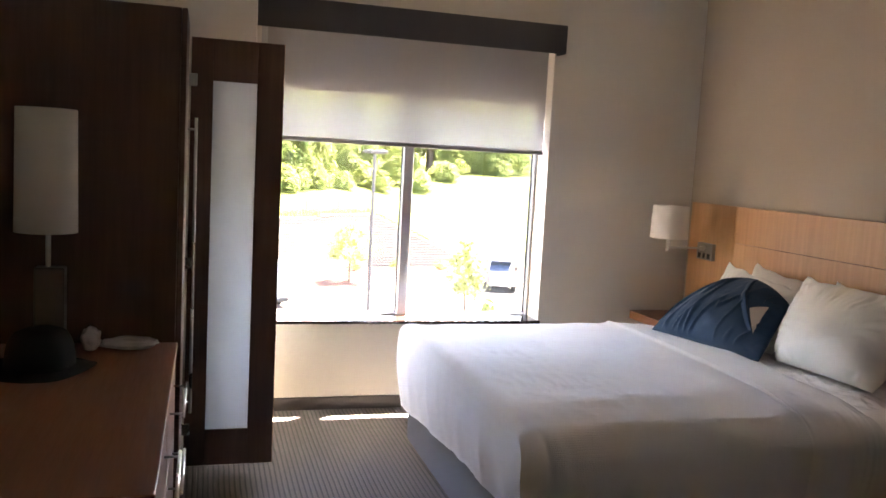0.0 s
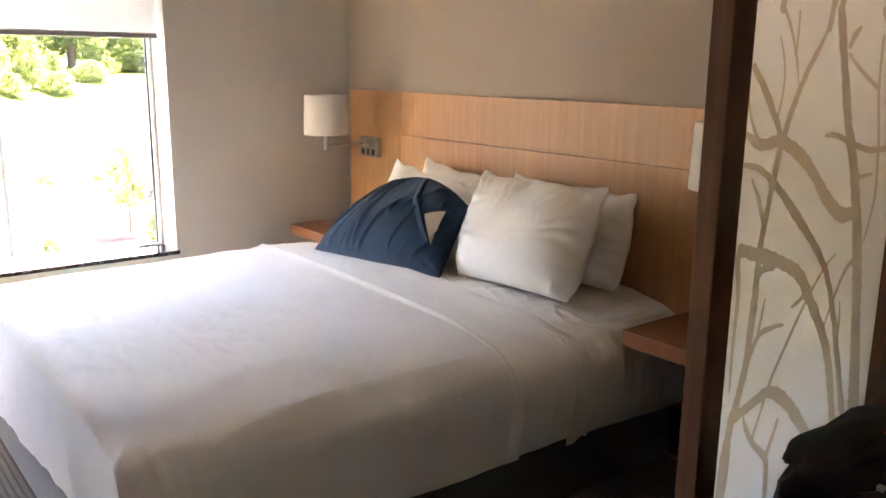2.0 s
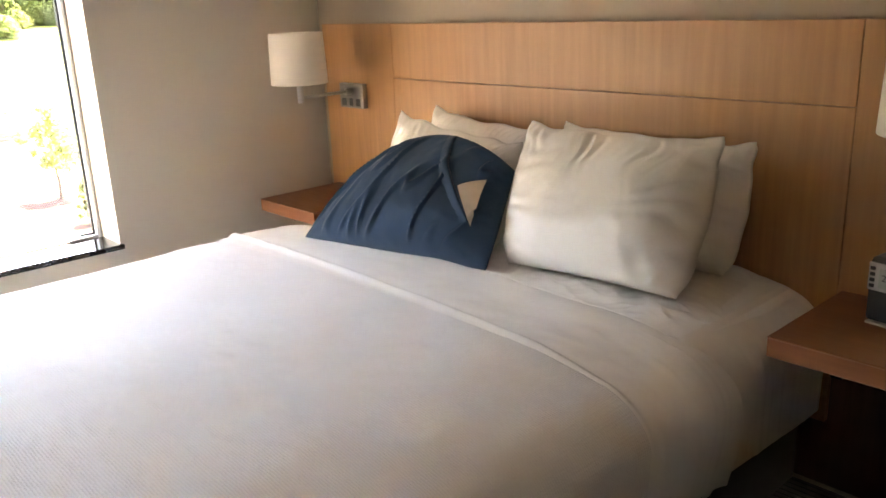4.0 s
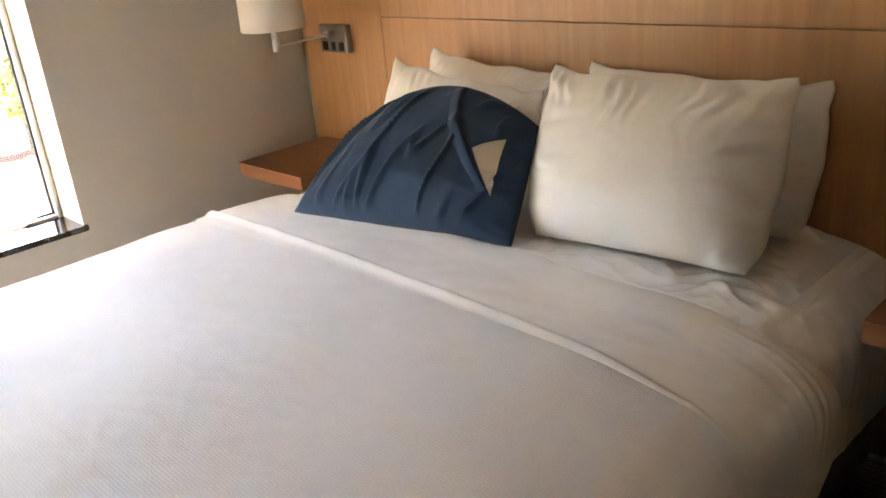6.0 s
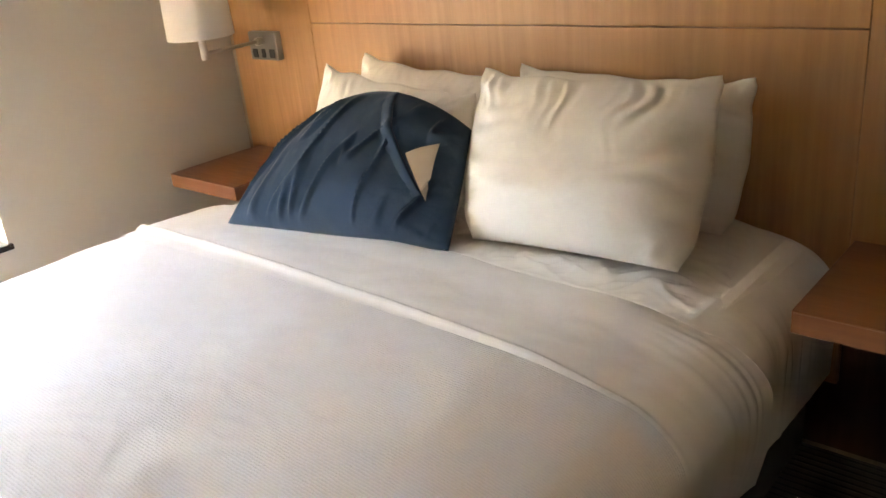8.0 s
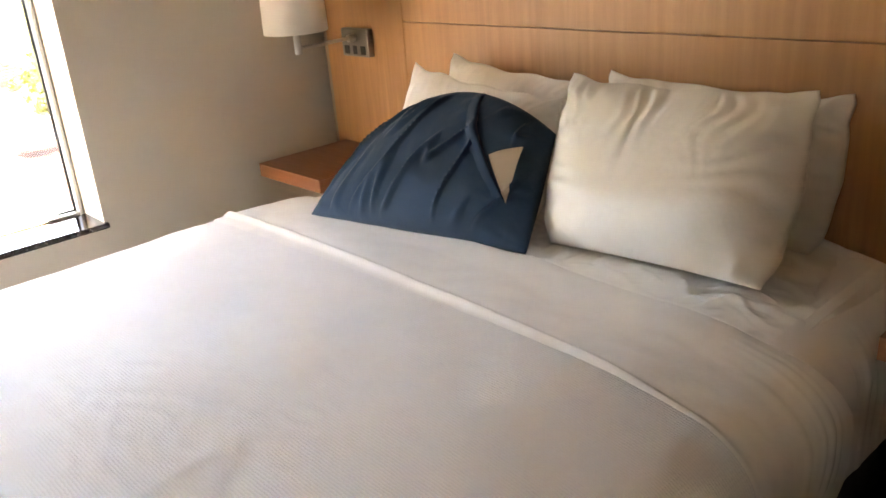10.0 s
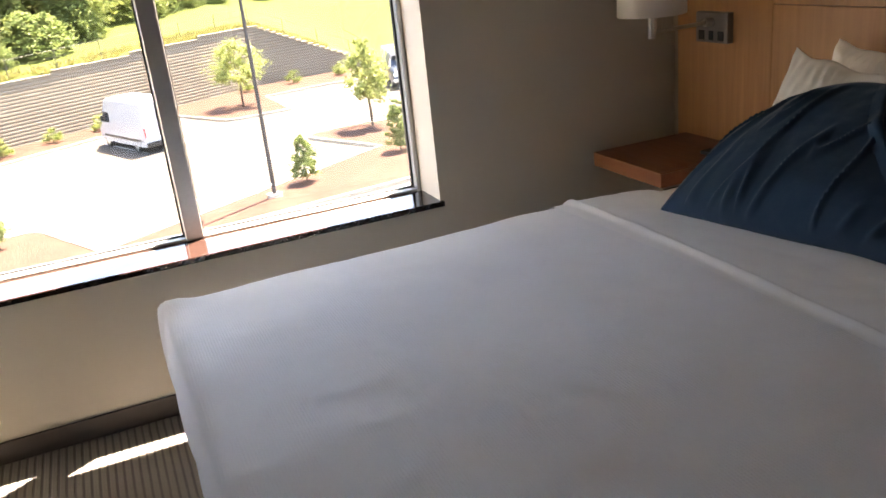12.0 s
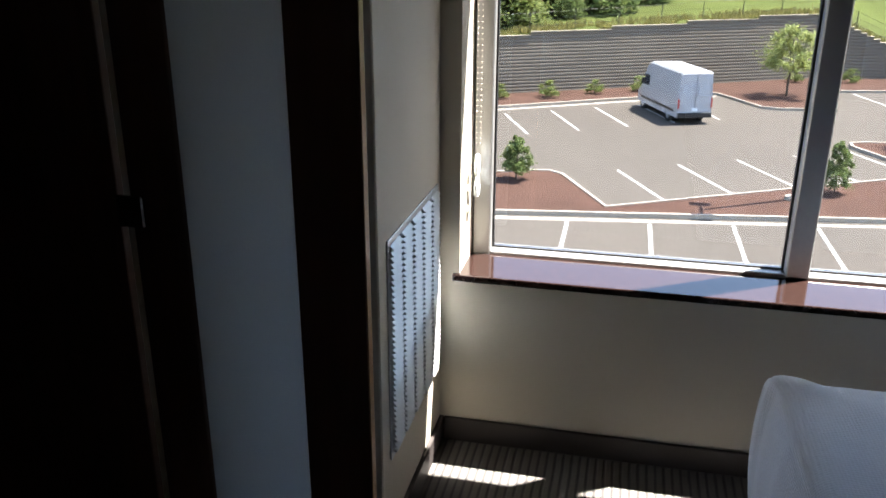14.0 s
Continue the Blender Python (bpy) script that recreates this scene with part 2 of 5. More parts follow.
LEAF_LIGHT = foliage("light_green_leaves", (0.20, 0.24, 0.07), (0.41, 0.44, 0.16))
LEAF_MID = foliage("mid_green_leaves", (0.13, 0.168, 0.048), (0.31, 0.345, 0.11))
LEAF_YOUNG = foliage("young_tree_leaves", (0.095, 0.135, 0.042), (0.24, 0.29, 0.10))
LEAF_DARK = foliage("dark_green_leaves", (0.08, 0.115, 0.036), (0.19, 0.24, 0.07))
POLE = plain("bronze_pole_paint", (0.035, 0.030, 0.027), 0.6, 0.0)
CAR_WHITE = plain("white_car_paint", (0.40, 0.40, 0.41), 0.25, vary=0.03, bumps=0.0)
CAR_BLUE = plain("dark_blue_car_paint", (0.028, 0.040, 0.060), 0.3, vary=0.05, bumps=0.0)
CAR_GLASS = plain("dark_car_glass", (0.03, 0.035, 0.045), 0.08, vary=0.05, bumps=0.0)
RUBBER = plain("tyre_rubber", (0.02, 0.02, 0.02), 0.85)
TAIL = plain("red_lens", (0.4, 0.02, 0.02), 0.2, bumps=0.0)


# ---------------------------------------------------------------- mesh helpers
def box(bm, lo, hi, bevel=0.0, seg=2):
    lo, hi = Vector(lo), Vector(hi)
    c, d = (lo + hi) / 2, hi - lo
    r = bmesh.ops.create_cube(bm, size=1.0, matrix=Matrix.Translation(c) @ Matrix.Diagonal((*d, 1)))
    if bevel:
        edges = {e for v in r["verts"] for e in v.link_edges}
        bmesh.ops.bevel(bm, geom=list(edges), offset=bevel, segments=seg, profile=0.5, affect='EDGES')
    return bm


def tube(bm, p0, p1, r0, r1=None, n=16, caps=True):
    p0, p1 = Vector(p0), Vector(p1)
    r1 = r0 if r1 is None else r1
    d = p1 - p0
    m = Matrix.Translation((p0 + p1) / 2) @ d.to_track_quat('Z', 'Y').to_matrix().to_4x4()
    bmesh.ops.create_cone(bm, cap_ends=caps, segments=n, radius1=r0, radius2=r1, depth=d.length, matrix=m)
    return bm


def boxed(lo, hi, bevel=0.0, seg=2):
    return box(bmesh.new(), lo, hi, bevel, seg)


def tubed(p0, p1, r0, r1=None, n=16, caps=True):
    return tube(bmesh.new(), p0, p1, r0, r1, n, caps)


def grid_mesh(bm, rows, closed=False):
    """Faces over a table of points."""
    vs = [[bm.verts.new(p) for p in row] for row in rows]
    for a, b in zip(vs, vs[1:]):
        n = len(a)
        for i in range(n if closed else n - 1):
            bm.faces.new((a[i], a[(i + 1) % n], b[(i + 1) % n], b[i]))
    return vs


def prism(bm, pts, z0, z1):
    """A flat polygon with upright sides."""
    lo = [bm.verts.new((x, y, z0)) for x, y in pts]
    hi = [bm.verts.new((x, y, z1)) for x, y in pts]
    bm.faces.new(hi)
    bm.faces.new(list(reversed(lo)))
    n = len(pts)
    for i in range(n):
        bm.faces.new((lo[i], lo[(i + 1) % n], hi[(i + 1) % n], hi[i]))
    return bm


def thing(name, at, label, category, group="", kind=""):
    ob = new(name)
    ob.empty_display_size = 0.1
    ob.matrix_world = Matrix.Translation(at)
    return tagged(ob, label, category, group, kind)


def mesh_ob(name, bm, mat, smooth=False):
    me = bpy.data.meshes.new(name)
    bmesh.ops.recalc_face_normals(bm, faces=bm.faces[:])
    bm.to_mesh(me)
    bm.free()
    me.materials.append(mat)
    if smooth:
        for p in me.polygons:
            p.use_smooth = True
    return new(name, me)


def part(name, bm, mat, parent, label="", smooth=False):
    ob = mesh_ob(name, bm, mat, smooth)
    root = parent
    w = Matrix.Identity(4)
    while root is not None:
        w = root.matrix_basis @ w if root.parent is None else w
        root = root.parent
    ob.parent = parent
    top = parent
    while top.parent is not None:
        top = top.parent
    if parent.parent is None:
        ob.matrix_parent_inverse = parent.matrix_basis.inverted()
    return tagged(ob, label)


def whole(name, bm, mat, label, category, kind="", smooth=False, group=""):
    return tagged(mesh_ob(name, bm, mat, smooth), label, category, group, kind)


# ---------------------------------------------------------------- room shell
X0, X1, YS, YW, H = -0.46, 3.70, -0.45, 5.668, 2.95
whole("floor", boxed((X0 - 0.2, YS - 0.2, -0.2), (X1 + 0.2, YW + 0.2, 0.0)), CARPET, "grey ribbed carpet with thin dark stripes", "floor", "structure")
whole("ceiling", boxed((X0 - 0.2, YS - 0.2, H), (X1 + 0.2, YW + 0.3, H + 0.2)), CEIL, "plain off-white painted ceiling", "ceiling", "structure")
OX0, OX1, OZ0, OZ1, YO = 0.596, 2.552, 0.574, 2.52, 5.96
wb = bmesh.new()
box(wb, (X0 - 0.2, YW, 0.0), (OX0, YO, H))
box(wb, (OX1, YW, 0.0), (X1 + 0.2, YO, H))
box(wb, (OX0, YW, 0.0), (OX1, YO, OZ0))
box(wb, (OX0, YW, OZ1), (OX1, YO, H))
whole("wall_north", wb, WALL, "cream painted wall around a wide window", "wall", "structure")
whole("wall_east", boxed((X1, YS - 0.2, 0), (X1 + 0.2, YW, H)), ACCENT, "taupe painted accent wall behind the headboard", "wall", "structure")
whole("wall_west", boxed((X0 - 0.2, YS - 0.2, 0), (X0, YW, H)), WALL, "cream painted wall behind the wardrobe", "wall", "structure")
# Unseen closing wall, placed near and painted pale to bounce light onto the bed.
whole("bounce_wall_south", boxed((X0, YS - 0.2, 0), (X1, YS, H)), CEIL, "unseen off-white closing wall, set close to bounce light", "wall", "structure")
whole("wall_column", boxed((X0, 5.03, 0), (0.534, YW, H), 0.004, 1), WALL, "cream painted boxed-out wall with an air grille", "wall", "structure")
whole("baseboard", boxed((0.550, YW - 0.014, 0), (X1, YW, 0.085), 0.003, 1), DARK_TRIM, "dark brown baseboard under the window", "baseboard", "structure")
whole("baseboard_column", boxed((0.534, 5.03, 0), (0.548, YW, 0.085), 0.003, 1), DARK_TRIM, "dark brown baseboard along the column", "baseboard", "structure")
whole("baseboard_east", boxed((X1 - 0.014, YS, 0), (X1, 2.19, 0.085), 0.003, 1), DARK_TRIM, "dark brown baseboard", "baseboard", "structure")

# ---------------------------------------------------------------- window
win = thing("window_1", (1.58, 5.9, 0.6), "wide two-pane window in a grey aluminium frame", "window", kind="structure")
part("window_sill", boxed((0.575, 5.652, OZ0), (2.566, 5.862, 0.597), 0.004), SILL, win, "polished reddish brown stone sill")
FY0, FY1 = 5.864, 5.944
for lo, hi in (((0.598, FY0, 0.576), (0.657, FY1, 2.518)), ((2.532, FY0, 0.576), (2.550, FY1, 2.518)),
               ((0.657, FY0, 0.576), (2.532, FY1, 0.608)), ((0.657, FY0, 2.09), (2.532, FY1, 2.13)), ((1.577, FY0 - 0.01, 0.6), (1.645, FY1, 2.09))):
    part("window_frame", boxed(lo, hi, 0.004, 1), ALU, win)
for a, b in ((0.657, 1.577), (1.645, 2.532)):
    part("gasket", boxed((a, 5.902, 0.608), (b, 5.918, 0.614)), GASKET, win)
    part("gasket", boxed((a, 5.902, 0.614), (a + 0.006, 5.918, 2.09)), GASKET, win)
    part("gasket", boxed((b - 0.006, 5.902, 0.614), (b, 5.918, 2.09)), GASKET, win)
    g = part("pane", boxed((a + 0.006, 5.907, 0.614), (b - 0.006, 5.911, 2.089)), GLASS, win)
    g.visible_shadow = False

part("head_panel", boxed((0.657, FY0 + 0.01, 2.13), (2.532, FY1, 2.518)), CEIL, win, "plain panel above the panes")
bl = thing("roller_blind", (1.6, 5.77, 1.75), "half-lowered translucent grey roller blind in the window", "blind")
part("fabric", boxed((0.64, 5.7655, 1.778), (2.546, 5.7665, 2.5)), BLIND, bl)
part("bottom_bar", boxed((0.638, 5.757, 1.752), (2.548, 5.775, 1.780), 0.006), plain("grey_bar", (0.30, 0.28, 0.265), 0.5), bl, "grey hem bar")
cb = bmesh.new()
for i in range(90):
    for x in (0.617, 0.630):
        bmesh.ops.create_icosphere(cb, subdivisions=1, radius=0.0028, matrix=Matrix.Translation((x, 5.80, 0.98 + i * 0.0165)))
part("bead_chain", cb, CHROME, bl)
for z in (0.843, 0.912):
    tb = bmesh.new()
    rows = []
    for i in range(20):
        a = 2 * math.pi * i / 20
        rows.append([(0.622 + 0.006 * math.sin(b), 5.80 + (0.022 + 0.006 * math.cos(b)) * math.cos(a), z + (0.030 + 0.006 * math.cos(b)) * math.sin(a)) for b in [k * math.pi / 4 for k in range(8)]])
    rows.append(rows[0])
    grid_mesh(tb, rows, True)
    part("chain_loop", tb, WHITE_METAL, bl, "white plastic chain loop", True)

vl = thing("valance", (1.57, 5.60, 2.395), "charcoal fabric covered valance box above the window", "valance")
part("front_board", boxed((0.535, 5.54, 2.425), (2.578, 5.556, 2.612), 0.003), VALANCE, vl)
part("end_board", boxed((0.536, 5.5565, 2.427), (0.552, 5.667, 2.610)), VALANCE, vl)
part("end_board", boxed((2.561, 5.5565, 2.427), (2.577, 5.667, 2.610)), VALANCE, vl)
part("top_board", boxed((0.5525, 5.5565, 2.596), (2.5605, 5.667, 2.610)), VALANCE, vl)

# ---------------------------------------------------------------- air grille on the column
gr = thing("air_grille", (0.53, 5.36, 0.3), "white metal air grille with five columns of louvres", "air vent")
part("plate", boxed((0.5340, 5.095, 0.285), (0.5390, 5.625, 0.895), 0.002, 1), WHITE_METAL, gr)
for c in range(5):
    y0 = 5.108 + c * 0.104
    lb, sb = bmesh.new(), bmesh.new()
    for r in range(38):
        z = 0.302 + r * 0.0152
        y1 = y0 + 0.0835
        grid_mesh(lb, [[(0.5402, y0, z + 0.0150), (0.5402, y1, z + 0.0150)], [(0.5458, y0, z + 0.0088), (0.5452, y1, z + 0.0088)], [(0.5505, y0, z + 0.0034), (0.5496, y1, z + 0.0034)], [(0.5402, y0, z - 0.0002), (0.5402, y1, z - 0.0002)]])
        box(sb, (0.5390, y0 + 0.0860, z + 0.003), (0.5396, y0 + 0.0940, z + 0.0105))
    part("louvre_column", lb, WHITE_METAL, gr)
    part("slot_column", sb, SLOT, gr, "column of dark slots")

# ---------------------------------------------------------------- headboard
hb = thing("headboard", (3.68, 4.05, 0.0), "wide oak veneer headboard panel with thin grooves", "headboard")
G = 0.0012
for y0, y1, z0, z1 in ((2.50, 3.035 - G, 0.64, 1.478), (5.07 + G, 5.60, 0.64, 1.478), (3.035, 5.07, 1.237 + G, 1.478), (3.035, 5.07, 0.25, 1.237 - G)):
    part("panel", boxed((3.668, y0, z0), (3.694, y1, z1), 0.0015, 1), OAK, hb)
# Dark veneer shows below the side panels, standing in for shade under the shelves.
part("shade_backing", boxed((3.693, 2.505, 0.02), (3.6995, 5.595, 1.474)), WALNUT, hb)

# ---------------------------------------------------------------- bedside shelves
def bedside_shelf(y0, y1, label):
    t = thing("bedside_shelf", (3.43, (y0 + y1) / 2, 0.62), label, "nightstand", "floating bedside shelves")
    b = bmesh.new()
    lo = [(3.235, y0 + 0.03), (3.664, y0 + 0.03), (3.664, y1 - 0.03), (3.235, y1 - 0.03)]
    hi = [(3.200, y0), (3.664, y0), (3.664, y1), (3.200, y1)]
    rows = [[(x, y, 0.622) for x, y in lo], [(x, y, 0.640) for x, y in hi], [(x, y, 0.690) for x, y in hi]]
    vs = grid_mesh(b, rows, True)
    b.faces.new(vs[0])
    b.faces.new(list(reversed(vs[-1])))
    part("body", b, OAK_TOP, t)
    part("top", boxed((3.199, y0 - 0.001, 0.6905), (3.664, y1 + 0.001, 0.696), 0.0015, 1), OAK_TOP, t)
    part("bracket", boxed((3.30, (y0 + y1) / 2 - 0.13, 0.585), (3.664, (y0 + y1) / 2 - 0.10, 0.6215)), BLACK, t, "black metal bracket")
    part("bracket", boxed((3.30, (y0 + y1) / 2 + 0.10, 0.585), (3.664, (y0 + y1) / 2 + 0.13, 0.6215)), BLACK, t, "black metal bracket")
    return t


bedside_shelf(5.105, 5.545, "floating oak bedside shelf beside the window wall")
bedside_shelf(2.50, 3.02, "floating oak bedside shelf with a clock radio")
whole("remote_control", boxed((3.47, 5.13, 0.696), (3.52, 5.22, 0.712), 0.005), BLACK, "small black object on the bedside shelf", "remote")


# ---------------------------------------------------------------- wall lamps
def wall_lamp(py, sy, label):
    t = thing("wall_lamp", (3.64, py, 1.14), label, "wall lamp", "bedside wall lamps")
    pl = part("plate", boxed((3.636, py - 0.09, 1.088), (3.667, py + 0.09, 1.204), 0.004), PLATE, t, "dark nickel plate with sockets")
    for dy, w in ((-0.055, 0.034), (0.0, 0.026), (0.055, 0.034)):
        part("socket", boxed((3.633, py + dy - w / 2, 1.098), (3.6365, py + dy + w / 2, 1.134), 0.002, 1), BLACK, pl)
    part("hub", tubed((3.605, py, 1.168), (3.637, py, 1.168), 0.016), CHROME, t, smooth=False)
    part("arm", tubed((3.61, py, 1.168), (3.335, sy, 1.172), 0.0075), CHROME, t)
    part("stem", tubed((3.322, sy, 1.150), (3.322, sy, 1.245), 0.015), CHROME, t)
    sh = bmesh.new()
    n = 48
    rows = []
    for z, r in ((1.236, 0.125), (1.238, 0.1265), (1.35, 0.123), (1.455, 0.119), (1.457, 0.1175), (1.455, 0.116), (1.35, 0.120), (1.238, 0.1235), (1.236, 0.125)):
        rows.append([(3.322 + r * math.cos(2 * math.pi * i / n), sy + r * math.sin(2 * math.pi * i / n), z) for i in range(n)])
    grid_mesh(sh, rows, True)
    part("shade", sh, SHADE, t, "white fabric drum shade", True)
    sp = bmesh.new()
    for k in range(3):
        a = k * 2.094
        tube(sp, (3.322, sy, 1.40), (3.322 + 0.118 * math.cos(a), sy + 0.118 * math.sin(a), 1.40), 0.002, n=6)
    tube(sp, (3.322, sy, 1.24), (3.322, sy, 1.40), 0.006, n=8)
    part("spider", sp, CHROME, t)
    return t


wall_lamp(5.357, 5.31, "swing-arm wall lamp with white drum shade, switched off")
wall_lamp(2.67, 2.718, "swing-arm wall lamp with white drum shade beside the divider")

# ---------------------------------------------------------------- clock radio
ck = thing("clock_radio", (3.50, 2.81, 0.696), "black clock radio with a silver display face on the shelf", "alarm clock")
CKM = pose(3.505, 2.812, 0.696, 0, 0, -8)
def ck_box(lo, hi, bev=0.0):
    b = boxed(lo, hi, bev)
    b.transform(CKM)
    return b
part("body", ck_box((-0.055, -0.062, 0.006), (0.055, 0.062, 0.186), 0.014), BLACK, ck)
part("foot_strip", ck_box((-0.057, -0.055, 0.0), (0.04, 0.055, 0.006)), SILVER, ck, "silver strip along the base")
fc = part("face", ck_box((-0.0595, -0.059, 0.096), (-0.0535, 0.059, 0.172), 0.002), SILVER, ck, "silver display face")
part("display", ck_box((-0.0610, -0.029, 0.106), (-0.0590, 0.029, 0.158)), LCD, fc, "grey liquid crystal display")
for s in (-1, 1):
    for i in range(4):
        part("button", ck_box((-0.0625, s * 0.047 - 0.007, 0.104 + i * 0.016), (-0.0590, s * 0.047 + 0.007, 0.114 + i * 0.016), 0.002), BLACK, fc)
tx = bpy.data.curves.new("digits", 'FONT')
tx.body = "2:52"
tx.size = 0.026
tx.align_x, tx.align_y = 'CENTER', 'CENTER'
tx.extrude = 0.0004
tx.materials.append(INK)
txo = new("digits", tx)
txo.matrix_basis = CKM @ pose(-0.0616, 0, 0.134, 90, 0, -90)
txo.parent = ck
txo.matrix_parent_inverse = ck.matrix_basis.inverted()

# ---------------------------------------------------------------- bed
bed = thing("bed", (2.55, 4.03, 0), "king bed with white woven coverlet on a grey base", "bed")
part("base", boxed((1.462, 3.105, 0.03), (3.655, 4.955, 0.42), 0.012), BED_BASE, bed, "dark grey fabric bed base")
part("plinth", boxed((1.50, 3.15, 0.0), (3.63, 4.91, 0.032)), BLACK, bed)
part("mattress", boxed((1.48, 3.13, 0.40), (3.655, 4.94, 0.690), 0.05, 3), SHEET, bed)


def drape(x0, x1, y0, y1, top, drop, r, foot, nx, ny, fine, nd=18, rf=0.045, r2=0.060):
    """Cloth laid over the mattress and hanging down its sides; foot: it also hangs over the foot end, with square-tucked corners.
    r, r2, rf: how softly it turns over the two sides and over the foot."""
    w = y1 - y0 - r - r2
    xs0 = x0 + rf if foot else x0
    la = x1 - xs0
    a_vals = [-drop + drop * i / nd for i in range(nd)] if foot else []
    a_vals += [la * i / nx for i in range(nx + 1)]
    b_vals = [-drop + drop * i / nd for i in range(nd)] + [w * i / ny for i in range(ny + 1)] + [w + drop * (i + 1) / nd for i in range(nd)]

    def over(o, rad):
        ang = min(o / rad, math.pi / 2)
        return rad * math.sin(ang), rad * (1 - math.cos(ang)) + max(0.0, o - rad * math.pi / 2)
    rows = []
    for a in a_vals:
        row = []
        for b in b_vals:
            ox = max(0.0, -a)
            oy = max(0.0, -b, b - w)
            hx, dx = over(ox, rf)
            hy, dy = over(oy, r if b < 0 else r2)
            sy = -1 if b < 0 else 1
            p = Vector((xs0 + max(0.0, a) - hx, y0 + r + min(max(b, 0.0), w) + sy * hy, top - max(dx, dy)))
            q = max(ox, oy)
            d = Vector((-hx / rf, sy * hy / (r if b < 0 else r2), 0)) if q > 0 else Vector((0, 0, 0))
            row.append(fine(p, d, q))
        rows.append(row)
    bm = bmesh.new()
    grid_mesh(bm, rows)
    bmesh.ops.remove_doubles(bm, verts=bm.verts[:], dist=0.0004)
    return bm


def nz(x, y, z, s):
    return noise.noise(Vector((x * s, y * s, z * s)))


def settle(p):
    """The bedding widens a little towards the head on the open side."""
    p.y -= 0.020 * min(1.0, max(0.0, (p.x - 1.9) / 1.1)) * min(1.0, max(0.0, (3.7 - p.y) / 0.5))
    return p


def ridge(x, y, z, k):
    """Soft crease lines."""
    return max(0.0, 0.5 - abs(nz(x, y, z, k)) * 2.2)


def roll_off(y):
    """How far the bedding sinks towards the open side before it turns over the edge."""
    return 0.022 * min(1.0, max(0.0, (3.45 - y) / 0.28)) ** 2


def cover_fine(p, d, q):
    p.z -= roll_off(p.y)
    k = 0.007 * nz(p.x, p.y, 1.0, 2.2) + 0.004 * nz(p.x, p.y, 5.0, 6.0) + 0.0016 * nz(p.x, p.y, 6.0, 17.0)
    rumple = max(0.0, 1 - math.hypot(p.x - 1.80, p.y - 3.75) / 0.75)
    k += 0.0060 * ridge(p.x * 0.8, p.y * 1.3, 8.0, 5.0) * (0.25 + rumple)
    k += 0.0075 * rumple * ridge(p.x * 1.4, p.y * 0.9, 3.0, 11.0)
    p.z += k - 0.012 * max(0.0, 1 - (p.x - 1.42) / 0.4) + 0.028 * (1 - ((p.y - 4.03) / 0.95) ** 2) - 0.003
    for cy in (3.085, 4.968):
        p.z += 0.016 * math.exp(-((p.x - 1.45) ** 2 + (p.y - cy) ** 2) / 0.0036)
    if q > 0:
        hang = min(1, q / 0.3)
        p += d * (0.028 * math.sin(math.pi * min(1.0, q / 0.42)) + 0.012 * hang * nz(p.x, p.y, 0.3, 6.0) + 0.008 * hang * ridge(p.x * 1.6, p.y * 1.6, p.z * 0.5, 3.0))
        if abs(d.x) > 0.5 and abs(d.y) > 0.5:
            p += d * (0.012 * min(1, q / 0.05) * max(0.0, 1 - q / 0.30))
        p.z += 0.004 * nz(p.x, p.y, 9.0, 4.0) * hang + 0.040 * max(0.0, 1 - (p.x - 1.4) / 0.9) * min(1.0, max(0.0, q - 0.2) / 0.2)
        if abs(d.x) > 0.5:
            p.z -= 0.12 * max(0.0, (p.y - 3.15) / 1.85) * min(1.0, max(0.0, q - 0.1) / 0.3)
        tuck = min(1.0, q / 0.06) * max(0.0, 1 - q / 0.33)
        if abs(d.y) > 0.3:
            p += d * tuck * (0.020 * math.exp(-((p.x - 1.452) / 0.022) ** 2) - 0.024 * math.exp(-((p.x - 1.500 - 0.12 * q) / 0.016) ** 2) + 0.010 * math.exp(-((p.x - 1.545 - 0.2 * q) / 0.022) ** 2))
    return settle(p)


def fold_x(y):
    return 2.647 + (y - 3.07) * 0.034


def side_folds(x, y, q):
    """Pleats of the bedding that fan out over the open side towards the head."""
    reach = min(1.0, max(0.0, (3.30 - y) / 0.20)) ** 1.5 * min(1.0, max(0.0, (x - 2.72) / 0.22))
    if reach <= 0:
        return 0.0
    s = x + 0.35 * max(0.0, 3.30 - y) * (3.25 - x) + 0.03 * nz(x, y, 21.0, 3.0)
    a = max(0.0, math.sin(62 * s + 2.5 * nz(x, y * 0.4, 23.0, 2.0))) ** 2
    b = max(0.0, math.sin(103 * s + 2.0 + 3.0 * nz(x, y * 0.4, 27.0, 2.5))) ** 2
    return reach * (0.014 * a * max(0.0, nz(x, 1.0, 31.0, 6.0) + 0.35) + 0.006 * b * max(0.0, nz(x, 2.0, 35.0, 7.0) + 0.3)) * max(0.25, 1 - q / 0.5)


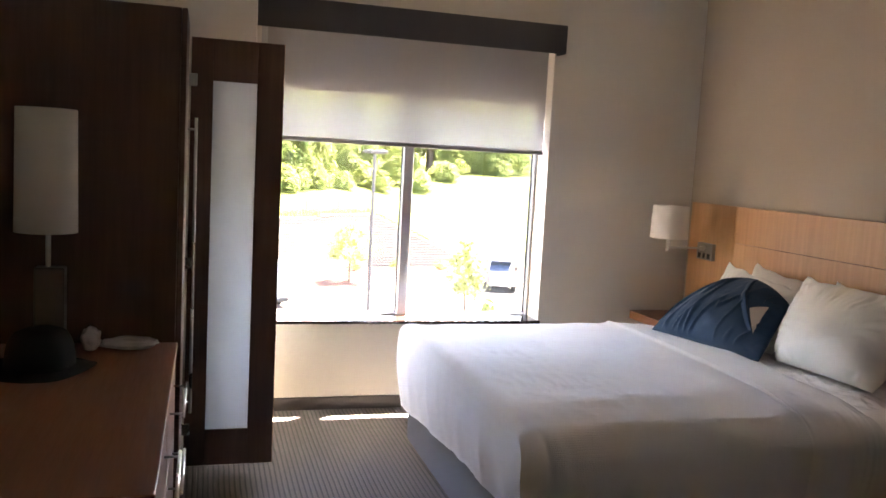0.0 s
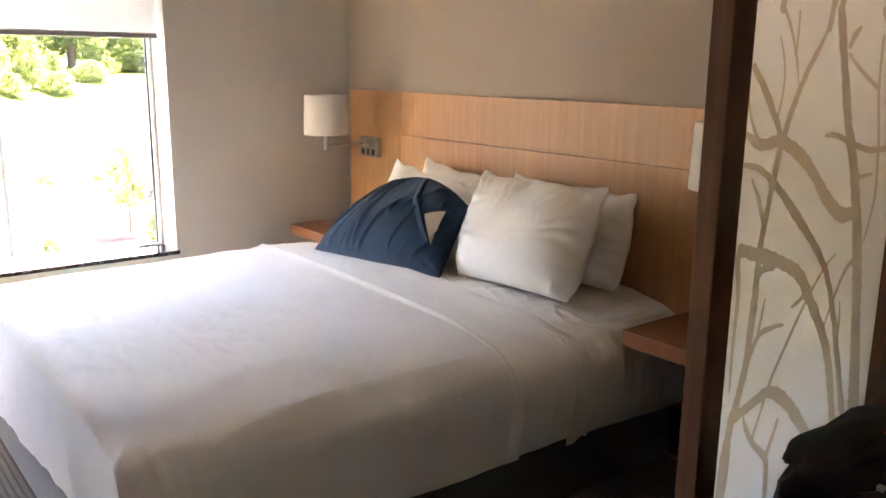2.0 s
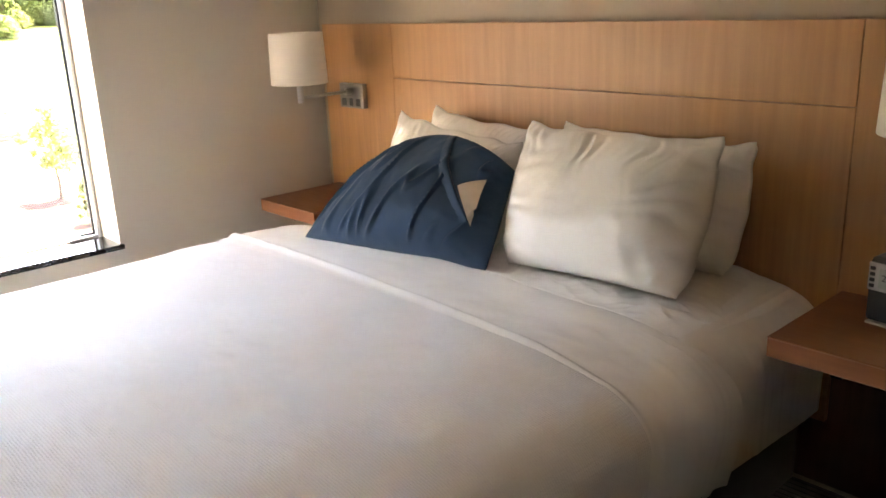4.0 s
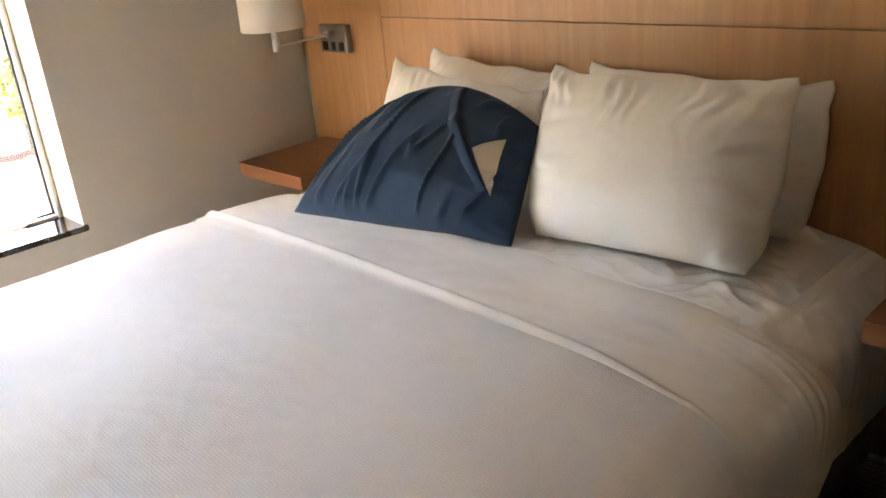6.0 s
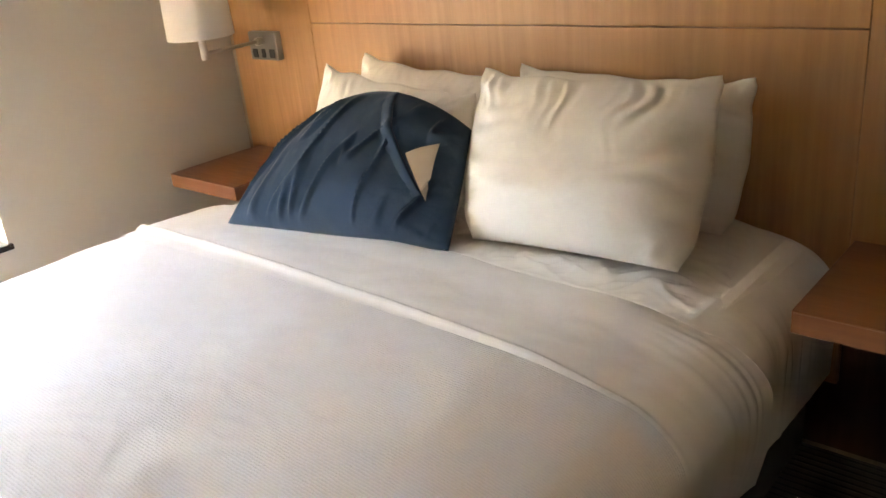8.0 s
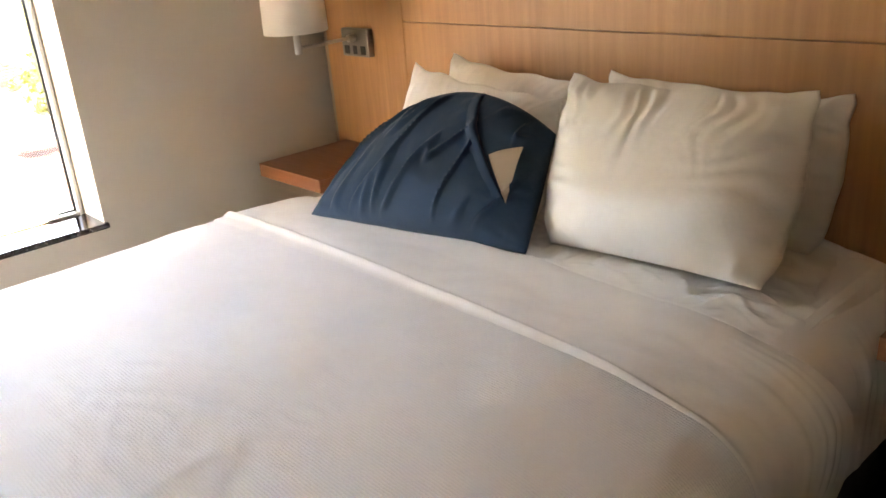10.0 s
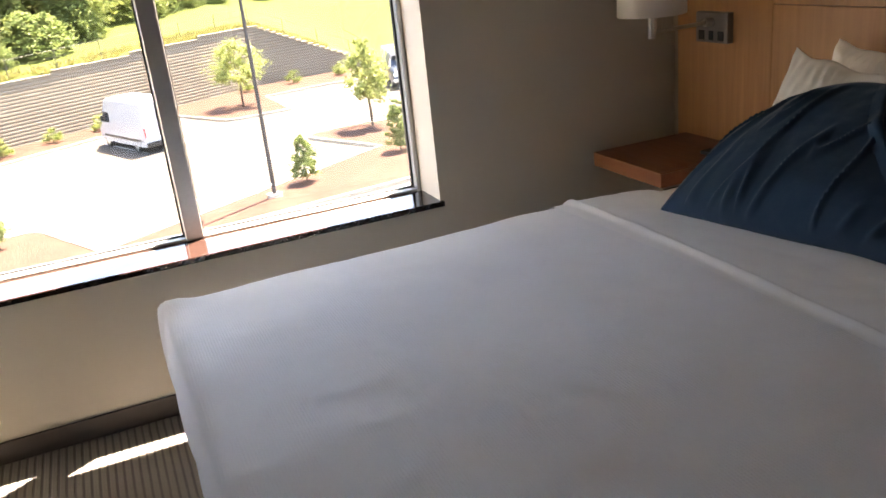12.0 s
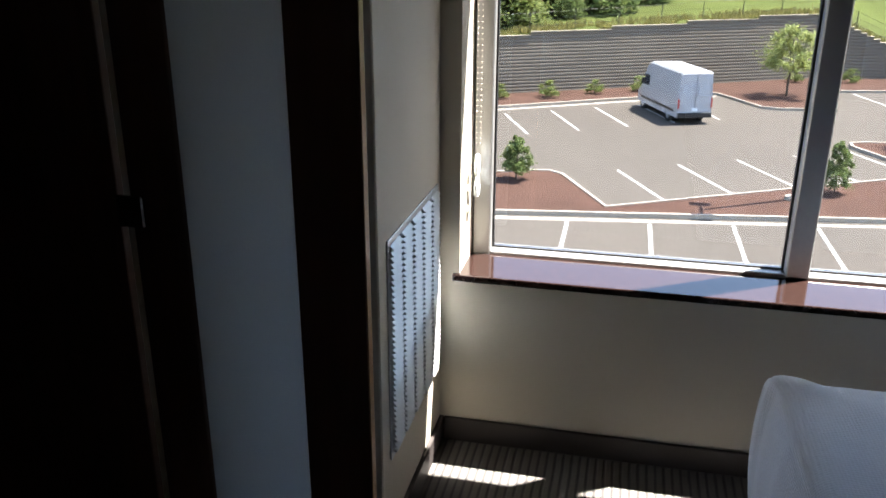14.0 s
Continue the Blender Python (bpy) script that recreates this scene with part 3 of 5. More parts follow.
def sheet_fine(p, d, q):
    x0, y0, u = p.x, p.y, p.x - fold_x(p.y)
    p = cover_fine(p, d, q)
    if q > 0:
        p += d * 0.012 * min(1.0, q / 0.1) * min(1.0, max(0.0, u) / 0.05)
    roll = 0.013 * math.exp(-((u - 0.012) / 0.012) ** 2) * max(0.0, 1 - q / 0.22)
    p.z += roll * (1 - min(1.0, abs(d.y)) ** 2)
    p += d * roll
    p.z -= 0.020 * min(1.0, max(0.0, (x0 - 2.90) / 0.135)) ** 2
    p.x += 0.020 * nz(y0, 0.0, 33.0, 4.0) * min(1.0, max(0.0, (x0 - 2.90) / 0.13))
    f = side_folds(x0, y0, q)
    p += d * f
    p.z += f * (1 - min(1.0, d.length))
    p.z += 0.0025 * math.sin(u * 24 + 3 * nz(p.x, p.y, 2, 1.5)) + 0.004 * abs(nz(p.x, p.y * 0.6, 7.0, 8.0))
    return p


def under_fine(p, d, q):
    p.z -= 0.7 * roll_off(p.y)
    k = nz(p.x, p.y, 3.0, 5.0)
    p.z += 0.026 * (1 - ((p.y - 4.03) / 0.95) ** 2) - 0.003
    rim = min(1.0, max(0.0, (p.y - 3.16) / 0.16)) * min(1.0, max(0.0, (4.93 - p.y) / 0.15))
    p.z -= 0.020 * max(0.0, 1 - max(0.0, p.x - 3.0) / 0.04)
    p.z -= 0.022 * min(1.0, max(0.0, (p.x - 3.15) / 0.4)) * min(1.0, max(0.0, (3.5 - p.y) / 0.4))
    if q <= 0:
        near = max(0.0, 1 - abs(p.x - 3.10) / 0.22)
        p.z += rim * (0.008 * abs(nz(p.x * 1.6, p.y, 4.0, 9.0)) + 0.006 * near * abs(math.sin(16 * p.x + 17 * p.y + 4 * k)) + 0.003 * nz(p.x, p.y, 6.0, 22.0))
        warp = 0.05 * nz(p.x, p.y, 11.0, 7.0)
        crumple_ = ridge(p.x + warp, p.y * 0.55 - 0.4 * p.x + warp, 14.0, 9.0) + 0.6 * ridge(p.x * 0.8 + p.y * 0.4 + warp, p.y * 0.7, 17.0, 17.0)
        p.z += 0.016 * crumple_ * (0.35 + 0.65 * min(1.0, near * 1.6)) * min(1.0, max(0.0, (p.x - 3.0) / 0.10)) * rim
        p.z += side_folds(p.x, p.y, 0.0)
    else:
        pleat = max(0.0, math.sin(44 * p.x + 5 * k + 3 * nz(p.x, 0, p.z, 6.0)))
        p += d * (side_folds(p.x, p.y, q) + 0.010 * pleat * min(1, q / 0.14) * max(0.0, 1 - q / 0.46) * min(1.0, max(0.0, (p.x - 3.04) / 0.1)) - 0.003)
        p.z += 0.003 * nz(p.x, 2, 2, 5.0) * min(1, q / 0.3)
    return settle(p)


cov = part("coverlet", drape(1.432, 2.72, 3.056, 4.992, 0.722, 0.438, 0.115, True, 130, 110, cover_fine, 34, 0.036), COVER, bed, "white honeycomb woven coverlet", True)
part("top_sheet", drape(2.655, 3.035, 3.053, 4.995, 0.7255, 0.422, 0.116, False, 60, 140, sheet_fine, 34), SHEET, bed, "folded-back white cotton sheet", True)
part("fitted_sheet", drape(2.96, 3.652, 3.066, 4.975, 0.699, 0.440, 0.135, False, 160, 260, under_fine, 34), SHEET, bed, "wrinkled white cotton sheet", True)


# ---------------------------------------------------------------- pillows
def bez(a, m, b, t):
    return a * (1 - t) ** 2 + m * (2 * t * (1 - t)) + b * t * t


def pillow(name, bl_, br_, tl_, tr_, thick, mat, label, top_arch=None, left_arch=None, seed=0.0, wr=1.0, nu=124, nv=80, back=0.45, creases=0.03, full=1.0):
    """A stuffed pillow on four corners; bulges to its front and back, drawn in along its seams."""
    P = [Vector(p) for p in (bl_, br_, tl_, tr_)]
    mid = sum(P, Vector()) / 4
    nrm = (P[1] - P[0]).cross(P[2] - P[0]).normalized()
    if nrm.x > 0:
        nrm = -nrm
    def inward(a, b, k):
        m = (a + b) / 2
        return m + (mid - m) * k
    mb, mt = inward(P[0], P[1], 0.06 * full), (Vector(top_arch) if top_arch else inward(P[2], P[3], 0.20))
    ml, mr = (Vector(left_arch) if left_arch else inward(P[0], P[2], 0.10)), inward(P[1], P[3], 0.10 if full else -0.02)
    def surf(u, v):
        cb_, ct_ = bez(P[0], mb, P[1], u), bez(P[2], mt, P[3], u)
        cl_, cr_ = bez(P[0], ml, P[2], v), bez(P[1], mr, P[3], v)
        out = (P[1] - P[0]).normalized() * (2 * u - 1) * abs(2 * u - 1) ** 5 * (0.026 * math.sin(math.pi * min(1.0, v * 1.08)) - 0.008 * math.exp(-((v - 0.84) / 0.07) ** 2) - 0.024 * math.exp(-(v / 0.09) ** 2) - 0.012 * math.exp(-((1 - v) / 0.04) ** 2) + 0.008 * nz(v, u, seed, 5.0))
        out += (P[2] - P[0]).normalized() * max(0.0, 2 * v - 1) ** 5 * (0.003 * math.sin(23 * u + seed) + 0.012 * nz(u, 3.0, seed, 4.0) - 0.007 * math.exp(-((u - 0.13) / 0.06) ** 2) - 0.007 * math.exp(-((u - 0.87) / 0.06) ** 2))
        return out * full + cb_ * (1 - v) + ct_ * v + cl_ * (1 - u) + cr_ * u - (P[0] * (1 - u) * (1 - v) + P[1] * u * (1 - v) + P[2] * (1 - u) * v + P[3] * u * v)
    def prof(u, v):
        a, b = abs(2 * u - 1), abs(2 * v - 1)
        soft = max(0.0, (1 - a ** 2.1) * (1 - b ** 2.2)) ** 0.55
        plump = (max(0.0, 1 - a ** 3.0) * max(0.0, 1 - b ** 2.7)) ** 0.62
        return soft + (plump - soft) * full
    def front(u, v):
        p = surf(u, v)
        t = prof(u, v) * (1.18 - 0.36 * v)
        e = min(u, 1 - u, v, 1 - v)
        w = (0.006 if full else 0.014 * wr) * nz(p.y + seed, p.z, seed, 4.0) + (0.002 if full else 0.005 * wr) * nz(p.y + seed, p.z * 0.7, seed + 3, 13.0) + 0.0016 * nz(p.y + seed, p.z, seed + 6, 26.0)
        w += 0.0014 * ridge(p.y * 1.1 + 0.5 * p.z + seed, p.z * 0.8, seed, 9.0)
        fold = abs(nz((u + 0.22 * (1 - v)) * 4.4 + seed, v * 0.55, seed, 2.6))
        w += creases * (0.5 - min(0.5, fold * 3.2)) * 0.034 * min(1.0, e * 7)
        gather = (0.0015 + 0.0075 * full) * wr * math.sin((58 + 46 * full) * u + 9 * nz(u, v, seed, 4.0)) * (0.2 + 0.8 * max(0.0, nz(u, 0, seed, 6.0) + 0.5)) * math.exp(-(1 - v) * 6.0) * min(1, (1 - v) * 25)
        gather += (0.002 + 0.004 * full) * wr * math.sin(44 * v + 6 * nz(u, v, seed + 2, 4.0)) * (math.exp(-u * 10) + math.exp(-(1 - u) * 10)) * min(1, e * 40)
        gather += 0.004 * wr * math.sin(46 * u + 5 * nz(u, v, seed + 5, 4.0)) * math.exp(-v * 9) * min(1, v * 25)
        w += 0.013 * full * ridge(u * 13.0 + seed + 0.5 * nz(u, v, seed, 3.0), v * 1.3, seed, 1.7) * math.exp(-(1 - v) * 9.0)
        tuck = full * (0.020 * math.exp(-((u - 0.86 - 0.5 * (v - 0.04)) / 0.035) ** 2) - 0.018 * math.exp(-((u - 0.80 - 0.7 * v) / 0.03) ** 2)) * math.exp(-v * 11)
        return p + nrm * (thick * t + (w + gather + tuck) * min(1, e * 12))
    bm = bmesh.new()
    fr = [[bm.verts.new(front(i / nu, j / nv)) for i in range(nu + 1)] for j in range(nv + 1)]
    bk = [[fr[j][i] if i in (0, nu) or j in (0, nv) else bm.verts.new(surf(i / nu, j / nv) - nrm * thick * back * prof(i / nu, j / nv)) for i in range(nu + 1)] for j in range(nv + 1)]
    for j in range(nv):
        for i in range(nu):
            bm.faces.new((fr[j][i], fr[j][i + 1], fr[j + 1][i + 1], fr[j + 1][i]))
            bm.faces.new((bk[j][i], bk[j + 1][i], bk[j + 1][i + 1], bk[j][i + 1]))
    ob = whole(name, bm, mat, label, "pillow", smooth=True, group="bed pillows")
    return ob, front, nrm


pillow("pillow", (3.13, 3.905, 0.735), (3.19, 3.262, 0.735), (3.328, 3.956, 1.172), (3.386, 3.262, 1.176), 0.145, PILLOWCASE, "plump white pillow standing upright on the bed", seed=1.0, wr=1.7)
pillow("pillow", (3.41, 3.93, 0.730), (3.47, 3.275, 0.730), (3.550, 3.990, 1.145), (3.525, 3.236, 1.138), 0.105, PILLOWCASE, "white pillow leaning on the headboard behind another pillow", seed=4.0)
pillow("pillow", (3.46, 4.70, 0.730), (3.45, 4.06, 0.730), (3.566, 4.690, 1.150), (3.56, 4.02, 1.10), 0.10, PILLOWCASE, "white pillow leaning on the headboard", seed=7.0)
pillow("pillow", (3.20, 4.66, 0.735), (3.22, 4.00, 0.735), (3.315, 4.616, 1.165), (3.36, 4.00, 1.09), 0.09, PILLOWCASE, "white pillow half hidden behind a navy pillow", seed=9.0)
nav, nfront, nn = pillow("navy_pillow", (2.865, 4.675, 0.735), (3.03, 3.882, 0.735), (3.14, 4.60, 0.955), (3.215, 3.918, 1.025), 0.105, NAVY, "navy pillowcase slumped over a pillow, its end open", top_arch=(3.23, 4.27, 1.232), left_arch=(2.985, 4.70, 0.785), seed=12.0, wr=1.3, creases=0.95, full=0.0)

def navy_open():
    """The open end of the navy case: a turned-back hem and the tan pillow showing behind it."""
    tri = bmesh.new()
    A, B, C = (0.812, 0.545), (0.918, 0.715), (0.915, 0.275)
    rows = []
    for j in range(33):
        t = j / 32
        l = (A[0] + (C[0] - A[0]) * t, A[1] + (C[1] - A[1]) * t)
        r = (B[0] + (C[0] - B[0]) * t, B[1] + (C[1] - B[1]) * t)
        rows.append([nfront(l[0] + (r[0] - l[0]) * i / 20, l[1] + (r[1] - l[1]) * i / 20) + nn * 0.010 for i in range(21)])
    grid_mesh(tri, rows)
    part("ticking", tri, TAN, nav, "tan inner pillow in the open case end", True)
    edge = [(0.64 + 0.02 * t + 0.245 * t ** 1.35, 0.985 - 0.70 * t) for t in [k / 24 for k in range(25)]]
    hem = bmesh.new()
    rows = []
    for k, (u, v) in enumerate(edge):
        lift = 0.015 * math.sin(math.pi * (k + 0.6) / (len(edge) + 0.2))
        rows.append([nfront(u - 0.055, v) - nn * 0.002, nfront(u - 0.028, v) + nn * 0.45 * lift, nfront(u - 0.006, v) + nn * (lift + 0.002),
                     nfront(u + 0.003, v) + nn * (lift + 0.002), nfront(u + 0.008, v) + nn * lift * 0.5, nfront(u + 0.006, v) - nn * 0.002])
    grid_mesh(hem, rows)
    part("hem", hem, NAVY, nav, "turned-back navy hem", True)
    flap = bmesh.new()
    rows = []
    for k in range(43):
        t = k / 42
        u0, v0 = 0.66 + 0.32 * t, 0.972 - 0.16 * t * t
        u1, v1 = 0.80 + 0.12 * t, 0.575 + 0.125 * t
        rows.append([nfront(u0 + (u1 - u0) * i / 24, v0 + (v1 - v0) * i / 24) + nn * (0.005 + 0.011 * math.sin(math.pi * i / 27) ** 2 * math.sin(math.pi * (0.15 + 0.75 * t))) for i in range(25)])
    grid_mesh(flap, rows)
    part("flap", flap, NAVY, nav, "navy flap folded over the opening", True)


navy_open()

# ---------------------------------------------------------------- wardrobe
wd = thing("wardrobe", (-0.13, 4.16, 0), "dark-stained wardrobe with one door standing open", "wardrobe")
WX, WY0, WY1, WT = 0.180, 3.72, 4.62, 2.20
part("side_panel", boxed((X0 + 0.004, WY0, 0.0), (WX, WY0 + 0.022, WT), 0.002, 1), WALNUT, wd)
part("side_panel", boxed((X0 + 0.004, WY1 - 0.022, 0.0), (WX, WY1, WT), 0.002, 1), WALNUT, wd)
part("top", boxed((X0 + 0.004, WY0 + 0.022, WT - 0.024), (WX, WY1 - 0.022, WT), 0.002, 1), WALNUT, wd)
part("bottom", boxed((X0 + 0.004, WY0 + 0.022, 0.0), (WX - 0.02, WY1 - 0.022, 0.07)), WALNUT, wd)
part("back", boxed((X0 + 0.004, WY0 + 0.022, 0.07), (X0 + 0.016, WY1 - 0.022, WT - 0.024)), WALNUT, wd)
part("shelf", boxed((X0 + 0.016, WY0 + 0.022, 1.80), (WX - 0.03, WY1 - 0.022, 1.82)), WALNUT, wd)
part("rail", tubed((-0.14, WY0 + 0.022, 1.72), (-0.14, WY1 - 0.022, 1.72), 0.013), CHROME, wd)
d1 = part("door", boxed((WX + 0.002, WY0 + 0.003, 0.055), (WX + 0.022, 4.165, WT), 0.002, 1), WALNUT, wd)
hd = bmesh.new()
tube(hd, (WX + 0.058, 4.10, 0.49), (WX + 0.058, 4.10, 1.80), 0.007)
tube(hd, (WX + 0.022, 4.10, 0.54), (WX + 0.058, 4.10, 0.54), 0.005, n=10)
tube(hd, (WX + 0.022, 4.10, 1.15), (WX + 0.058, 4.10, 1.15), 0.005, n=10)
tube(hd, (WX + 0.022, 4.10, 1.75), (WX + 0.058, 4.10, 1.75), 0.005, n=10)
part("handle", hd, CHROME, d1, "long brushed nickel bar handle", True)
# open leaf, seen from the room with its frosted insert
DX0, DX1, DY, DZ0, DZ1 = WX + 0.024, 0.648, 4.60, 0.055, 2.205
fx0, fx1, fz0, fz1 = 0.308, 0.520, 0.241, 2.003
lf = bmesh.new()
box(lf, (DX0, DY, DZ0), (fx0, DY + 0.024, DZ1), 0.002, 1)
box(lf, (fx1, DY, DZ0), (DX1, DY + 0.024, DZ1), 0.002, 1)
box(lf, (fx0, DY, DZ0), (fx1, DY + 0.024, fz0), 0.002, 1)
box(lf, (fx0, DY, fz1), (fx1, DY + 0.024, DZ1), 0.002, 1)
d2 = part("door", lf, WALNUT, wd, "open dark door with a frosted glass strip")
part("frosted_pane", boxed((fx0 - 0.004, DY + 0.010, fz0 - 0.004), (fx1 + 0.004, DY + 0.015, fz1 + 0.004)), FROST, d2, "narrow frosted glass pane")
# Edge band in light oak: its lit look is put into the colour.
part("lit_edge_band", boxed((DX1, DY + 0.001, DZ0), (DX1 + 0.0015, DY + 0.023, DZ1)), OAK, d2, "wooden door edge coloured lighter for the light on it")
for z in (0.25, 1.1, 2.0):
    part("hinge", boxed((WX + 0.001, DY - 0.012, z - 0.03), (DX0 + 0.03, DY - 0.001, z + 0.03), 0.003, 1), CHROME, wd, "nickel hinge")

# ---------------------------------------------------------------- dresser
dr = thing("dresser", (-0.17, 2.95, 0), "long reddish wooden dresser with nickel bar handles", "dresser")
DRX, DRY0, DRY1, DRT = 0.184, 2.20, 3.715, 0.90
part("top", boxed((X0 + 0.004, DRY0 - 0.01, DRT - 0.03), (DRX + 0.006, DRY1, DRT), 0.003), CHERRY, dr, "smooth reddish-brown top")
part("body", boxed((X0 + 0.004, DRY0, 0.08), (DRX - 0.02, DRY1 - 0.002, DRT - 0.031)), WALNUT, dr)
part("plinth", boxed((X0 + 0.02, DRY0 + 0.02, 0.0), (DRX - 0.05, DRY1 - 0.02, 0.08)), BLACK, dr)
for c in range(2):
    y0 = DRY0 + 0.005 + c * 0.756
    for r in range(3):
        z0 = 0.09 + r * 0.262
        dw = part("drawer", boxed((DRX - 0.019, y0, z0), (DRX, y0 + 0.749, z0 + 0.255), 0.002, 1), CHERRY, dr)
        hb_ = bmesh.new()
        tube(hb_, (DRX + 0.044, y0 + 0.165, z0 + 0.165), (DRX + 0.044, y0 + 0.590, z0 + 0.165), 0.006)
        tube(hb_, (DRX, y0 + 0.205, z0 + 0.165), (DRX + 0.042, y0 + 0.205, z0 + 0.165), 0.004, n=10)
        tube(hb_, (DRX, y0 + 0.550, z0 + 0.165), (DRX + 0.042, y0 + 0.550, z0 + 0.165), 0.004, n=10)
        part("handle", hb_, CHROME, dw, "nickel bar handle", True)

# table lamp, cap and small things on the dresser
tl = thing("table_lamp", (-0.30, 3.52, DRT), "table lamp with tall white drum shade and metal base", "table lamp")
part("base", boxed((-0.315, 3.46, DRT), (-0.175, 3.58, DRT + 0.018), 0.004), CHROME, tl)
part("block", boxed((-0.292, 3.485, DRT + 0.018), (-0.192, 3.555, DRT + 0.322), 0.006), plain("lamp_block_metal", (0.13, 0.115, 0.10), 0.3, 0.8), tl, "brushed metal block")
part("stem", tubed((-0.250, 3.52, DRT + 0.322), (-0.250, 3.52, DRT + 0.50), 0.009), CHROME, tl)
sh = bmesh.new()
rows = []
for z, r in ((1.352, 0.120), (1.354, 0.1215), (1.57, 0.119), (1.784, 0.117), (1.786, 0.1155), (1.784, 0.114), (1.57, 0.116), (1.354, 0.1185), (1.352, 0.120)):
    r *= 0.86
    z -= 0.006
    rows.append([(-0.257 + r * math.cos(2 * math.pi * i / 48), 3.52 + r * math.sin(2 * math.pi * i / 48), z) for i in range(48)])
grid_mesh(sh, rows, True)
part("shade", sh, SHADE, tl, "white fabric drum shade", True)

cp = thing("cap", (-0.22, 3.30, DRT), "dark cap lying on the dresser", "cap")
cm = bmesh.new()
rows = []
for j in range(9):
    t = j / 8 * math.pi / 2 * 0.985
    rows.append([(-0.24 + 0.108 * math.cos(t) ** 0.45 * math.cos(a) + 0.004 * math.sin(5 * a), 3.32 + 0.122 * math.cos(t) ** 0.45 * math.sin(a), DRT + 0.004 + (0.138 + 0.010 * math.sin(2 * a) * math.cos(t)) * math.sin(t) ** 0.9) for a in [2 * math.pi * k / 32 for k in range(32)]])
vs = grid_mesh(cm, rows, True)
cm.faces.new(vs[-1])
part("crown", cm, FELT, cp, smooth=True)
cm = bmesh.new()
rows = []
for j in range(7):
    r = 0.10 + 0.013 * j
    rows.append([(-0.235 + r * math.cos(a) * 0.98, 3.31 + r * 1.02 * math.sin(a), DRT + 0.006 + 0.014 * math.cos(2 * a + 0.5) * (j / 6) ** 2 + 0.010 * (1 - j / 6)) for a in [2 * math.pi * k / 40 for k in range(40)]])
grid_mesh(cm, rows, True)
for v in cm.verts:
    v.co.z = max(v.co.z, DRT + 0.003)
part("brim", cm, FELT, cp, smooth=True)


def crumple(lo, hi, seed, n=14):
    bm = bmesh.new()
    bmesh.ops.create_icosphere(bm, subdivisions=4, radius=1.0)
    lo, hi = Vector(lo), Vector(hi)
    c, d = (lo + hi) / 2, (hi - lo) / 2
    for v in bm.verts:
        k = 1 + 0.25 * nz(v.co.x, v.co.y, v.co.z + seed, 2.2) + 0.16 * (0.3 - abs(nz(v.co.x, v.co.y, v.co.z + seed, 4.5)))
        v.co = Vector((c.x + d.x * v.co.x * k, c.y + d.y * v.co.y * k, max(lo.z, c.z + d.z * v.co.z * k)))
    return bm


whole("wrapped_cup", crumple((-0.150, 3.55, DRT), (-0.078, 3.63, DRT + 0.092), 2.0), PLASTIC_BAG, "plastic-wrapped cup on the dresser", "cup", smooth=True)
whole("plastic_bag", crumple((-0.085, 3.56, DRT), (0.120, 3.68, DRT + 0.042), 6.0), PLASTIC_BAG, "crumpled clear plastic wrapper on the dresser", "wrapper", smooth=True)

# ---------------------------------------------------------------- room divider
dv = thing("room_divider", (3.05, 2.24, 0), "wood-framed room divider with a printed branch panel", "room divider")
part("post", boxed((2.493, 2.206, 0), (2.578, 2.262, H - 0.002), 0.002, 1), POST_WOOD, dv, "brown wooden post")
part("post", boxed((3.392, 2.195, 0), (3.697, 2.285, H - 0.002), 0.002, 1), POST_WOOD, dv, "brown wooden end panel")
part("bottom_rail", boxed((2.578, 2.210, 0.0), (3.392, 2.260, 0.385), 0.002, 1), POST_WOOD, dv)
part("top_rail", boxed((2.578, 2.210, 2.60), (3.392, 2.260, H - 0.002), 0.002, 1), POST_WOOD, dv)
pn = part("panel", boxed((2.578, 2.228, 0.385), (3.392, 2.250, 2.60)), PANEL, dv, "cream panel printed with bare branches")


PRINT = []


def branch(pts):
    """A bare branch of the print: centre line as (along, up, width), smoothed."""
    for k in range(len(pts) - 1):
        a, b, c, d = (Vector(pts[max(0, min(len(pts) - 1, k + o))]) for o in (-1, 0, 1, 2))
        line = [0.5 * (2 * b + (c - a) * t + (2 * a - 5 * b + 4 * c - d) * t * t + (3 * b - a - 3 * c + d) * t ** 3) for t in (0, 0.25, 0.5, 0.75, 1)]
        PRINT.extend(zip(line, line[1:]))


branch([(2.632, 0.35, 0.046), (2.63, 0.455, 0.042), (2.636, 0.652, 0.045), (2.655, 0.777, 0.038), (2.695, 0.907, 0.034), (2.71, 1.074, 0.035), (2.713, 1.205, 0.031), (2.732, 1.321, 0.027), (2.765, 1.466, 0.028), (2.802, 1.559, 0.026), (2.85, 1.641, 0.024), (2.896, 1.698, 0.021), (2.934, 1.751, 0.009)])
branch([(2.616, 1.501, 0.018), (2.677, 1.474, 0.033), (2.764, 1.479, 0.037), (2.865, 1.436, 0.043), (2.946, 1.378, 0.041), (3.013, 1.318, 0.046), (3.1, 1.266, 0.049), (3.181, 1.265, 0.047)])
branch([(2.985, 1.789, 0.044), (3.032, 1.654, 0.046), (3.084, 1.512, 0.047), (3.15, 1.373, 0.054), (3.199, 1.228, 0.06), (3.239, 1.077, 0.063), (3.266, 0.921, 0.064), (3.304, 0.731, 0.08), (3.335, 0.52, 0.09), (3.345, 0.40, 0.095)])
